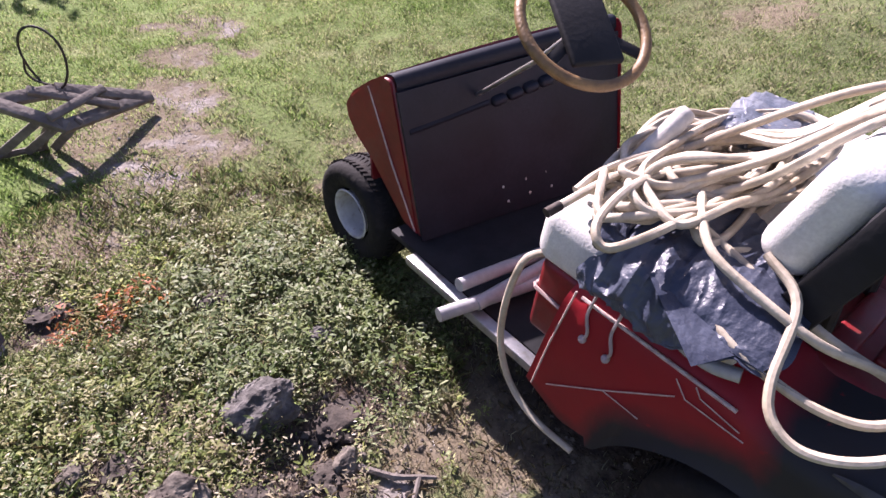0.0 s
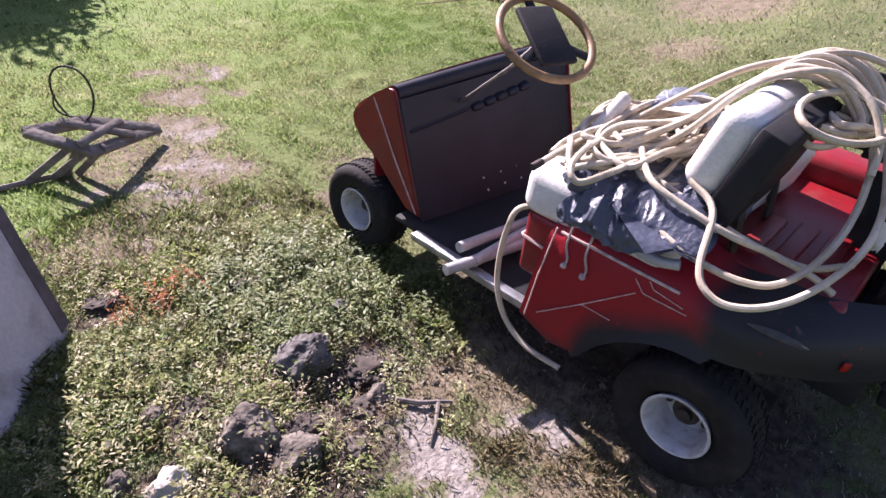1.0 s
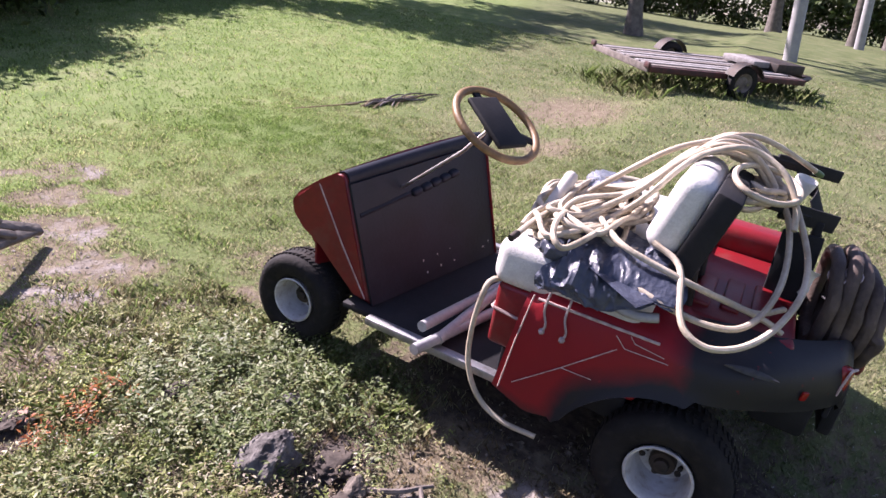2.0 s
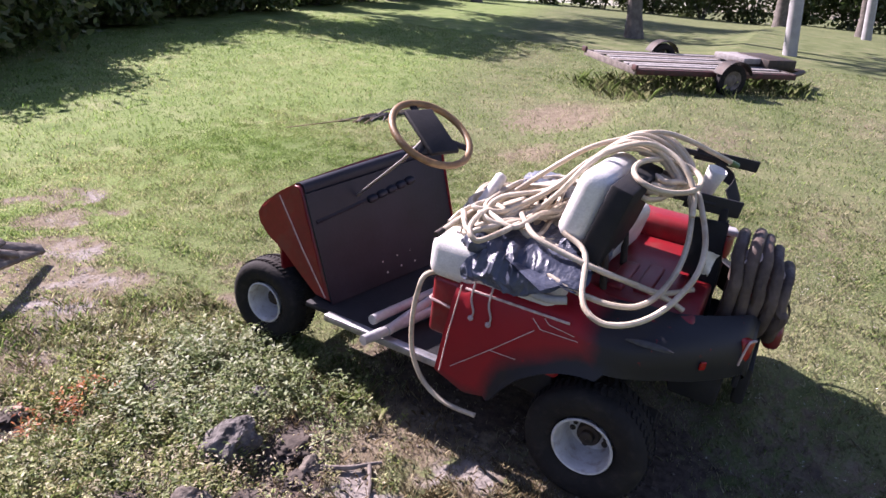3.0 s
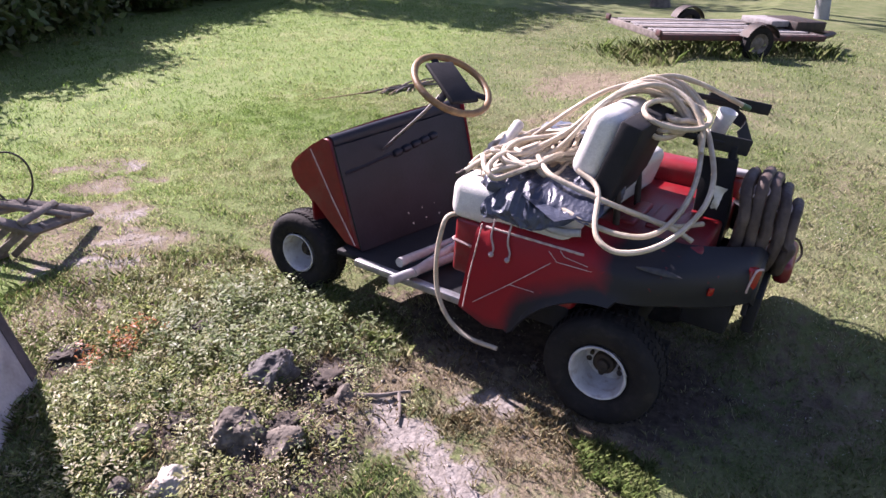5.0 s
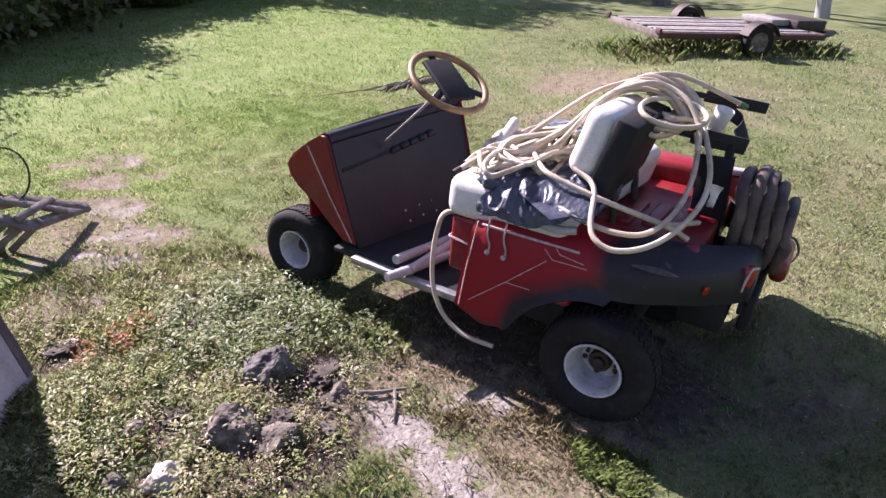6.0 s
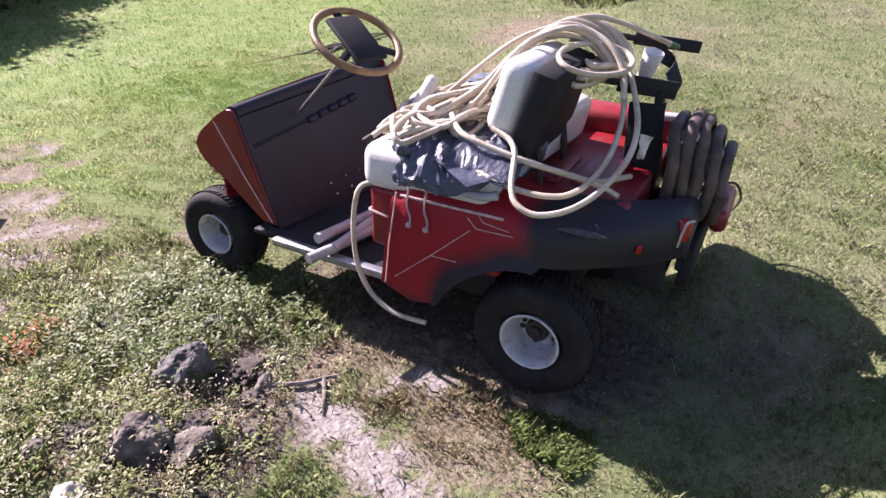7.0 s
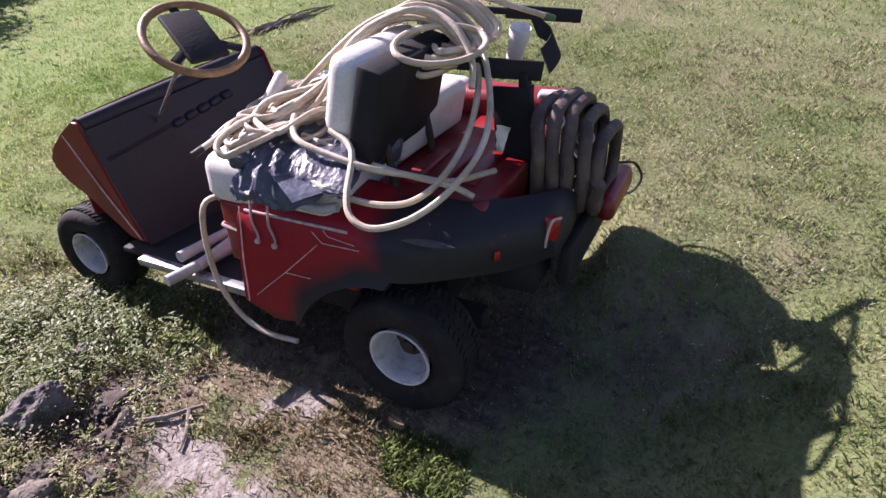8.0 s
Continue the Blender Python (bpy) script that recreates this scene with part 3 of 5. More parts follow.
for x in (-0.28, 0.28):
    block(bm, (0.07, 1.90, 0.07), (x, 0.75, 0.265), bevel=0.008)
block(bm, (0.56, 0.5, 0.16), (0, 0.2, 0.33), bevel=0.02)
block(bm, (0.56, 0.18, 0.14), (0, -0.29, 0.48), bevel=0.02)
part("chassis", bm, M_PLASTIC, cart)
for y in (0.0, 1.66):
    bm = bmesh.new()
    tube(bm, [Vector((-0.42, y, 0.228)), Vector((0.42, y, 0.228))], 0.03, 10)
    part("axle", bm, M_DARKIRON, cart)

# front cowl: two cheeks, black dash face, hood and nose
CHEEK = [(1.275, 0.335), (1.455, 0.845), (1.475, 0.862), (1.50, 0.850), (1.60, 0.785), (1.705, 0.700), (1.730, 0.660), (1.715, 0.610), (1.655, 0.565), (1.56, 0.515), (1.47, 0.455), (1.37, 0.345)]
LEAN_Y = -0.14          # the far cheek stands a little further back


def cowl_y(x):
    return (x + 0.46) / 0.92 * LEAN_Y


def cowl_z(x, z):
    return z + 0.07 * (x + 0.46) / 0.92 * max(z - 0.34, 0) / 0.52


for s in (-1, 1):
    bm = bmesh.new()
    out = 0.0 if s < 0 else -0.030       # the far cheek stands proud of the dash
    line = [(y + (out if i < 3 else 0.0), z) for i, (y, z) in enumerate(CHEEK)]
    a = [bm.verts.new((s * 0.475, y + cowl_y(s * 0.46), cowl_z(s * 0.46, z))) for y, z in line]
    b = [bm.verts.new(((-0.463 if s < 0 else 0.458), y + cowl_y(s * 0.46), cowl_z(s * 0.46, z))) for y, z in line]
    bm.faces.new(a)
    bm.faces.new(b[::-1])
    for i in range(len(a)):
        j = (i + 1) % len(a)
        bm.faces.new((a[i], b[i], b[j], a[j]))
    bmesh.ops.bevel(bm, geom=[e for e in bm.edges if abs(e.verts[0].co.x) > 0.47 and abs(e.verts[1].co.x) > 0.47], offset=0.012, segments=3, affect="EDGES")
    cheek = part("cowl_side", bm, M_RED, cart, "red cowl cheek with a pale pin stripe")
    bm = bmesh.new()
    k = cowl_y(s * 0.46)
    tube(bm, [Vector((s * 0.477, 1.300 + k, 0.355)), Vector((s * 0.479, 1.44 + k, 0.56)), Vector((s * 0.474, 1.585 + k, 0.785))], 0.0034, 6)
    part("trim_stripe", bm, M_STRIPE, cheek)


def cowl_skin(name, line, material, inset=0.0, thick=0.012, label="", crown=0.0):
    bm = bmesh.new()
    grid = []
    for i in range(25):
        x = -0.455 + inset + (0.91 - 2 * inset) * i / 24
        lift = crown * (1 - (x / 0.46) ** 2)
        grid.append([(x, y + cowl_y(x), cowl_z(x, z) + lift) for y, z in line])
    sheet(bm, grid, thick)
    return part(name, bm, material, cart, label)


dash = cowl_skin("dash_panel", [(1.266, 0.33), (1.292, 0.40), (1.338, 0.53), (1.385, 0.66), (1.417, 0.75), (1.442, 0.822)], M_BLACK, -0.016, label="black inner cowl panel with rows of pale screws")
cowl_skin("dash_top", [(1.446, 0.818), (1.444, 0.836), (1.450, 0.852), (1.460, 0.863), (1.478, 0.867), (1.50, 0.859)], M_BLACK, -0.008, crown=0.004)
bm = bmesh.new()
tube(bm, smooth_line([(-0.45, 1.390, 0.698), (-0.30, 1.372, 0.715), (-0.14, 1.350, 0.738)], 4), 0.012, 8)
shelf = part("dash_shelf", bm, M_BLACK, cart)
for k in range(5):                      # ball holders along the lip
    bm = bmesh.new()
    block(bm, (0.062, 0.05, 0.034), bevel=0.015, seg=3)
    part("ball_holder", bm, M_BLACK, shelf, "", pose(-0.10 + 0.068 * k, 1.340 - 0.0095 * k, 0.742 + 0.0105 * k, 0, -9, -8))
bm = bmesh.new()
block(bm, (0.30, 0.012, 0.085), (-0.30, 1.398, 0.775), (-20, -4, -9), 0.006)
part("glove_recess", bm, M_PLASTIC, cart)
cowl_skin("hood", [(1.50, 0.860), (1.60, 0.795), (1.70, 0.715), (1.735, 0.665), (1.72, 0.615), (1.66, 0.575), (1.60, 0.50), (1.58, 0.30)], M_RED, crown=0.012)
for x, z in ((-0.113, 0.388), (-0.096, 0.352), (-0.007, 0.391), (0.007, 0.356), (0.091, 0.393), (0.111, 0.355), (0.338, 0.412), (0.385, 0.413), (0.36, 0.36), (0.41, 0.37)):
    bm = bmesh.new()
    z = 0.36 + (z - 0.36) * 1.6 + 0.03
    y = 1.266 + (z - 0.33) * 0.365 + cowl_y(x)
    lathe(bm, [(0.005, 0.0001), (0.005, 0.005), (0.0, 0.007)], 8, "Z")
    part("screw", bm, M_PAPER, dash, "", pose(x, y - 0.010, z, 70, 0, 0))

# steering
bm = bmesh.new()
tube(bm, [Vector((-0.175, 1.385, 0.752)), Vector((-0.285, 1.06, 1.035)), Vector((-0.25, 0.985, 1.135))], 0.0075, 10)
part("steering_column", bm, M_CHROME, cart, "bare steel steering column")
SWHEEL = pose(-0.245, 0.955, 1.165) @ Vector((-0.18, -0.50, 0.85)).to_track_quat("Z", "Y").to_matrix().to_4x4()
bm = bmesh.new()
ring = [Vector((0.178 * math.cos(a), 0.178 * math.sin(a), 0)) for a in (2 * math.pi * k / 56 for k in range(56))]
tube(bm, ring, 0.0155, 10, closed=True)
swheel = part("steering_wheel", bm, M_WOODRIM, cart, "steering wheel in a tan cover", SWHEEL)
for turn in (90, 215, 325):
    bm = bmesh.new()
    block(bm, (0.15, 0.034, 0.010), (0.09, 0, -0.004), bevel=0.003)
    part("spoke", bm, M_PLASTIC, swheel, "", pose(0, 0, 0, 0, 0, turn))
bm = bmesh.new()
block(bm, (0.150, 0.245, 0.022), (-0.008, 0.0, 0.012), bevel=0.008, seg=3)
block(bm, (0.06, 0.06, 0.05), (0.0, 0.0, -0.02), bevel=0.01)
part("score_holder", bm, M_PLASTIC, swheel, "black clip board on the wheel's hub")


def build_wheel(x, y, side):
    """One small pneumatic wheel; the outside looks along side * x."""
    wheel = new("wheel")
    wheel.parent = cart
    k = 0.93 if y > 1 else 1.04          # the front tyres are smaller
    wheel.matrix_basis = pose(x, y, 0.228 * k, random.uniform(0, 360), 0, 0 if side > 0 else 180) @ Matrix.Scale(k, 4)
    bm = bmesh.new()
    lathe(bm, [(0.070, 0.112), (0.088, 0.135), (0.098, 0.165), (0.098, 0.195), (0.088, 0.214), (0.070, 0.224), (0.0, 0.228), (-0.070, 0.224),
               (-0.088, 0.214), (-0.098, 0.195), (-0.098, 0.165), (-0.088, 0.135), (-0.070, 0.112)], 56, closed=True)
    tyre = part("tyre", bm, M_RUBBER, wheel)
    bm = bmesh.new()
    for k in range(56):
        a = 2 * math.pi * k / 56
        for off, tilt in ((-0.045, 20), (0.0, -20), (0.045, 20)):
            block(bm, (0.030, 0.011, 0.006), (off, 0.2275 * math.cos(a), 0.2275 * math.sin(a)), (math.degrees(a) - 90, 0, tilt))
    part("tread", bm, M_RUBBER, tyre, smooth=False)
    bm = bmesh.new()
    lathe(bm, [(0.086, 0.1135), (0.090, 0.110), (0.088, 0.104), (0.076, 0.099), (0.060, 0.097), (-0.018, 0.092), (-0.036, 0.085), (-0.040, 0.062), (-0.024, 0.052), (-0.020, 0.040), (-0.020, 0.030),
               (-0.038, 0.030), (-0.052, 0.06), (-0.074, 0.098), (-0.086, 0.1135)], 48)
    rim = part("rim", bm, M_RIM, wheel, "white-painted steel rim")
    bm = bmesh.new()
    lathe(bm, [(-0.038, 0.046), (0.006, 0.044), (0.012, 0.040), (0.012, 0.026), (0.028, 0.024), (0.032, 0.018), (0.032, 0.0005)], 20)
    part("hub_cap", bm, M_DARKIRON, wheel)
    for k in range(4):
        a = math.pi / 4 + math.pi / 2 * k
        bm = bmesh.new()
        lathe(bm, [(0.0, 0.009), (0.016, 0.009), (0.019, 0.006), (0.020, 0.0004)], 6)
        part("lug_nut", bm, M_DARKIRON, rim, "", pose(-0.034, 0.060 * math.cos(a), 0.060 * math.sin(a)))
    for k in range(6):
        a = math.pi / 3 * k + 0.3
        bm = bmesh.new()
        lathe(bm, [(0.0, 0.013), (0.0045, 0.011), (0.0045, 0.0004)], 12)
        part("vent", bm, M_DARKIRON, rim, "", pose(-0.040, 0.074 * math.cos(a), 0.076 * math.sin(a)))
    return wheel


for x, y, s in ((-0.485, 0.0, -1), (0.485, 0.0, 1), (-0.425, 1.66, -1), (0.425, 1.66, 1)):
    build_wheel(x, y, s)

# bag rack at the rear
rack = new("bag_rack")
rack.parent = cart
bm = bmesh.new()
block(bm, (0.06, 0.03, 0.44), (0.052, -0.214, 0.855), (-3, 0, 0), 0.006)
part("rack_post", bm, M_PLASTIC, rack)
bm = bmesh.new()
grid = [[(0.032 + 0.05 * u, -0.239 - 0.012 * math.sin(5 * v), 0.66 + 0.36 * v) for u in (0, 0.5, 1)] for v in (k / 12 for k in range(13))]
sheet(bm, grid, 0.006)
part("strap", bm, M_PLASTIC, rack, "black webbing strap")
bm = bmesh.new()
block(bm, (0.014, 0.135, 0.40), (0.018, -0.178, 0.825), (-3, 0, 0), 0.006)
part("side_plate", bm, M_PLASTIC, rack, "upright black plate of the rack")
for (x0, y0, z0), (x1, y1, z1), tall, back in (((0.26, 0.20, 1.215), (0.53, -0.255, 1.152), 0.050, 0.45), ((-0.10, -0.02, 1.115), (0.08, -0.255, 1.068), 0.066, 0.2)):
    v0, v1 = Vector((x0, y0, z0)), Vector((x1, y1, z1))
    run = v1 - v0
    bm = bmesh.new()
    tube(bm, [v0, v0.lerp(v1, 0.6)], 0.013, 8)
    made = bmesh.new()
    part("rack_arm", bm, M_PLASTIC, rack)
    bm = made
    block(bm, (run.length * (1 - back), 0.016, tall), bevel=0.005)
    m = Matrix.Translation(v0.lerp(v1, (1 + back) / 2)) @ run.to_track_quat("X", "Z").to_matrix().to_4x4()
    part("arm_pad", bm, M_PLASTIC, rack, "flat black rubber pad", m)
bm = bmesh.new()
grid = []
for k in range(15):
    u = k / 14
    a = Vector((0.42, -0.10, 1.135)).lerp(Vector((0.30, -0.19, 1.035)), u) + Vector((0.04, -0.05, 0.0)) * math.sin(math.pi * u)
    grid.append([tuple(a + Vector((0.012, 0.024, 0.040)) * w) for w in (-1, 0, 1)])
sheet(bm, grid, 0.005)
part("strap", bm, M_PLASTIC, rack, "twisted black webbing strap")
bm = bmesh.new()
tube(bm, smooth_line([(0.44, -0.48, 0.62), (0.50, -0.53, 0.60), (0.52, -0.56, 0.53), (0.50, -0.53, 0.47), (0.46, -0.48, 0.47)], 5), 0.006, 6)
part("tow_loop", bm, M_DARKIRON, cart)


# ---- load on the cart ----
HOSE_R = 0.0105


def hose(name, lines, radius, material, label, category, per=7, ends=None):
    """A hose lying in several runs: one thing, each run a part of it."""
    base = root(name, YARD, label, category)
    for pts, closed in lines:
        bm = bmesh.new()
        tube(bm, smooth_line(pts, per, closed), radius, 9, closed)
        part("hose_run", bm, material, base)
    return base


LOOP_A = [(-0.44, 0.26, 0.98), (-0.48, 0.16, 0.944), (-0.602, 0.11, 0.853), (-0.648, 0.067, 0.813), (-0.647, -0.002, 0.794), (-0.587, -0.085, 0.807), (-0.486, -0.153, 0.85),
          (-0.346, -0.198, 0.924), (-0.225, -0.19, 1.002), (-0.108, -0.136, 1.09), (-0.037, -0.082, 1.151), (0.02, 0.02, 1.20), (-0.05, 0.14, 1.235)]
LOOP_B = [(-0.52, 0.40, 0.885), (-0.59, 0.205, 0.862), (-0.585, 0.112, 0.839), (-0.563, 0.015, 0.825), (-0.517, -0.063, 0.83), (-0.434, -0.113, 0.868), (-0.311, -0.137, 0.938),
          (-0.173, -0.123, 1.028), (-0.062, -0.078, 1.11), (0.04, 0.03, 1.19), (0.0, 0.16, 1.24)]
RUN_C = [(-0.406, 0.40, 0.93), (-0.424, 0.243, 0.905), (-0.432, 0.077, 0.875), (-0.372, -0.11, 0.825), (-0.352, -0.19, 0.79)]
ARC_D = [(-0.36, 0.70, 0.885), (-0.30, 0.66, 0.90), (-0.2, 0.581, 0.984), (-0.1, 0.362, 1.192), (0.0, 0.222, 1.263), (0.1, 0.117, 1.294), (0.2, 0.025, 1.271), (0.3, -0.077, 1.221), (0.42, -0.17, 1.165)]
ARC_E = [(-0.35, 0.505, 0.917), (-0.3, 0.398, 1.012), (-0.3, 0.325, 1.107), (-0.28, 0.275, 1.189), (-0.22, 0.219, 1.249), (-0.15, 0.132, 1.285), (-0.1, 0.057, 1.278), (-0.12, -0.041, 1.231), (-0.15, -0.1, 1.149), (-0.2, -0.12, 1.08)]
FRONT_F = [(-0.50, 0.70, 0.700), (-0.575, 0.728, 0.705), (-0.605, 0.738, 0.65), (-0.612, 0.748, 0.52), (-0.610, 0.735, 0.37), (-0.606, 0.672, 0.248), (-0.600, 0.565, 0.187), (-0.590, 0.430, 0.180)]
RING_G = [tuple(Vector((-0.16, 0.0, 1.197)) + Vector((0.165, -0.063, 0.0)) * math.cos(a) + Vector((0.03, 0.085, 0.034)) * math.sin(a)) for a in (2 * math.pi * k / 12 for k in range(12))]

RUN_H = [(-0.36, 0.46, 0.975), (-0.45, 0.40, 0.972), (-0.508, 0.33, 0.958), (-0.515, 0.22, 0.935), (-0.50, 0.092, 0.905), (-0.42, 0.0, 0.862), (-0.334, -0.103, 0.820), (-0.17, -0.187, 0.80)]
TIP_I = [(-0.20, 0.58, 0.945), (-0.34, 0.62, 0.955), (-0.47, 0.645, 0.945), (-0.605, 0.665, 0.915)]
TIP_J = [(-0.10, 0.56, 0.96), (-0.30, 0.64, 0.962), (-0.44, 0.675, 0.945), (-0.53, 0.675, 0.925)]
rng = random.Random(7)
lines = [(LOOP_A, False), (LOOP_B, False), (RUN_C, False), (ARC_D, False), (ARC_E, False), (FRONT_F, False), (RING_G, True), (RUN_H, False), (TIP_I, False), (TIP_J, False)]
for i in range(20):                     # turns lying on the seat
    cx, cy = rng.uniform(-0.20, 0.02), rng.uniform(0.46, 0.60)
    ra, rb, z = rng.uniform(0.18, 0.40), rng.uniform(0.06, 0.17), 0.888 + 0.005 * i
    turn = rng.uniform(-0.35, 0.35)
    ph = rng.uniform(0, 6)
    pts = []
    for k in range(11):
        a = 2 * math.pi * k / 11 + ph
        u, v = ra * math.cos(a) * rng.uniform(0.9, 1.08), rb * math.sin(a) * rng.uniform(0.85, 1.15)
        x, y = cx - 0.10 + u * math.cos(turn) - v * math.sin(turn), cy + u * math.sin(turn) + v * math.cos(turn)
        pts.append((x, min(y, 0.74), z + 0.018 * rng.uniform(-1, 1)))
    lines.append((pts, True))
for i in range(16):                     # runs thrown over the backrest
    x0, x1 = rng.uniform(-0.44, 0.0), rng.uniform(-0.20, 0.22)
    top = rng.uniform(1.245, 1.285)
    lines.append(([(x0 - 0.05, 0.69 - 0.015 * (i % 8), 0.90 + 0.008 * (i % 8)), (x0, 0.55, 0.935 + 0.012 * (i % 8)), ((x0 * 2 + x1) / 3 + rng.uniform(-0.03, 0.03), 0.40, 1.06), ((x0 + x1) / 2, 0.28, 1.20),
                   (x1, 0.18, top), (x1 + 0.05, 0.07, top - 0.02), (x1 + 0.06, -0.02, top - 0.10), (x1 - 0.02, -0.02, top - 0.13), (x1 - 0.06, 0.05, top - 0.12)], False))
for i in range(4):                      # small turns under the ring
    cx, cy = rng.uniform(-0.16, 0.02), rng.uniform(-0.02, 0.05)
    r = rng.uniform(0.07, 0.15)
    lines.append(([(cx + r * math.cos(a) * rng.uniform(0.8, 1.2), cy + 0.6 * r * math.sin(a), 1.12 + 0.015 * i + 0.012 * rng.uniform(-1, 1)) for a in (2 * math.pi * k / 8 for k in range(8))], True))
heap = hose("water_hose", lines, HOSE_R, M_HOSE, "long cream hose heaped in loops over the seat and backrest", "hose")
bm = bmesh.new()
tube(bm, [Vector((-0.595, 0.664, 0.917)), Vector((-0.635, 0.670, 0.908))], 0.0125, 10)
part("coupling", bm, M_DARKIRON, heap, "dark hose coupling")
bm = bmesh.new()
tube(bm, [Vector((0.395, -0.15, 1.176)), Vector((0.43, -0.178, 1.160))], 0.0128, 10)
part("coupling", bm, M_LEAFGREEN, heap, "green hose coupling")

dark = []
TOPS = (0.975, 0.985, 0.965, 0.925, 0.865)
for i, top in enumerate(TOPS):          # five loops side by side, hung over the rack
    y, a, b = -0.298 - 0.045 * i, -0.115 + 0.022 * i, 0.24 + 0.02 * i
    w = [rng.uniform(-0.006, 0.006) for _ in range(10)]
    low = 0.655 - 0.012 * i
    dark.append(([(a + 0.10, y + w[0], top), (a + 0.035, y + w[1] - 0.006, top - 0.03), (a, y + w[2] - 0.014, top - 0.11), (a - 0.005, y + w[3] - 0.02, (top + low) / 2), (a + 0.005, y + w[4] - 0.014, low + 0.07),
                  (a + 0.045, y + w[5], low + 0.012), (a + 0.12, y + w[6], low), (b - 0.04, y + w[7], low + 0.01), (b, y + w[8], (top + low) / 2), (b - 0.04, y + w[9], top - 0.03)], True))
hose("black_hose", dark, 0.0235, M_DARKHOSE, "dark ribbed hose hung in loops over the bag rack", "hose", 6)
for i in (0, 1, 3):
    bm = bmesh.new()
    c = Vector((-0.075 + 0.022 * i, -0.304 - 0.045 * i, TOPS[i] - 0.035))
    tube(bm, [c + Vector((0.020 * math.cos(t), 0.028 * math.sin(t), 0.020 * math.cos(t))) for t in (2 * math.pi * j / 14 for j in range(14))], 0.004, 6, True)
    thing("hose_tie", bm, M_CORD, YARD, "pale cord tie round the dark hose", "cord", "ties on the dark hose")


def crumpled(size, folds, seed):
    """A sagging, creased bag."""
    bm = bmesh.new()
    block(bm, size, bevel=min(size) * 0.35, seg=4)
    bmesh.ops.subdivide_edges(bm, edges=bm.edges[:], cuts=7, use_grid_fill=True)
    for v in bm.verts:
        q = v.co + Vector((seed, 0, 0))
        d = 0.01 + noise.noise(q * 11) * 0.016 - abs(noise.noise(Vector((q.x * 22, q.y * 34, q.z * 10)))) * folds * 1.4 - abs(noise.noise(Vector((q.y * 60, q.x * 45, q.z * 24)))) * folds * 0.6
        v.co += v.co.normalized() * d
    return bm



def draped_bag():
    """A bag folded over the left edge of the cushion, creased across."""
    line = smooth_line([(-0.24, 0, 0.890), (-0.36, 0, 0.900), (-0.49, 0, 0.896), (-0.560, 0, 0.868), (-0.586, 0, 0.836), (-0.594, 0, 0.805), (-0.596, 0, 0.770)], 8)
    grid = []
    for j in range(110):
        y = 0.125 + 0.425 * j / 109
        row = []
        for i, q in enumerate(line):
            v = i / (len(line) - 1)
            puff = min(min(j, 109 - j) / 14, 1.0) * 0.012 + 0.004
            wy, wv = y + 0.05 * noise.noise(Vector((y * 6, v * 3, 2.0))), v + 0.25 * noise.noise(Vector((y * 7, v * 3, 8.0)))
            creased = 0.25 + 0.75 * min(max((y - 0.22) / 0.15, 0), 1)
            fold = 1 - abs(noise.noise(Vector((wy * 17 + 1.3 * wv, wv * 2.6, 0.0)))) * 1.6
            fine = 1 - abs(noise.noise(Vector((wy * 38 + wv * 4, wv * 8, 4.0)))) * 1.6
            big = noise.noise(Vector((wy * 6, wv * 3, 12.0)))
            d = puff + creased * (0.016 * max(fold, 0) ** 2 + 0.007 * max(fine, 0) ** 2) + 0.012 * big
            n = Vector((-1, 0, 0)) if q.x < -0.59 else Vector((-(q.x < -0.50) * 0.7, 0, 1)).normalized()
            p = Vector((q.x, wy, q.z)) + n * max(d, 0.002)
            if v > 0.8:
                p.z += (v - 0.8) * 0.10 * noise.noise(Vector((y * 14, 0, 7)))
            if v > 0.55:
                p.z += (v - 0.55) * 0.17 * min(max((0.34 - y) / 0.16, 0), 1)
            row.append(tuple(p))
        grid.append(row)
    bm = bmesh.new()
    sheet(bm, grid, 0.003)
    return bm


bag = thing("plastic_bag", draped_bag(), M_BAG, YARD, "dark blue plastic bag creased over the edge of the seat", "bag")
part("bag_neck", crumpled((0.09, 0.07, 0.045), 0.012, 3.0), M_BAG, bag, "gathered neck of the bag", pose(-0.545, 0.545, 0.895, 10, -20, 30))
bag = thing("plastic_bag", crumpled((0.36, 0.22, 0.12), 0.024, 5.0), M_GREYBAG, YARD @ pose(0.14, 0.54, 0.930, 4, 6, 12), "silvery blue plastic bag creased at the back of the seat", "bag")
part("bag_neck", crumpled((0.09, 0.07, 0.05), 0.012, 6.0), M_GREYBAG, bag, "gathered neck of the bag", pose(-0.15, 0.05, 0.030, 20, 10, 0))
thing("plastic_bag", crumpled((0.20, 0.16, 0.10), 0.018, 9.0), M_BAG, YARD @ pose(-0.33, 0.20, 0.89, 5, 8, -10), "small dark plastic bag tucked below the backrest", "bag")

PIPES = [((-0.683, 0.930, 0.375), (-0.10, 0.80, 0.375)), ((-0.574, 0.965, 0.41), (0.05, 0.90, 0.375)), ((-0.56, 0.895, 0.375), (-0.05, 0.86, 0.42))]
for (a, b), lab in zip(PIPES, ("grey-white plastic pipe sticking out over the sill", "grey plastic pipe lying across the floor", "grey plastic pipe lying across the floor")):
    bm = bmesh.new()
    v0, v1 = Vector(a), Vector(b)
    tube(bm, [v0, v0.lerp(v1, 0.02), v0.lerp(v1, 0.5), v1], 0.022, 14)
    bm.faces.ensure_lookup_table()
    ob = thing("pipe", bm, M_PVC, YARD, lab, "pipe", "pipes on the cart floor")
bm = bmesh.new()
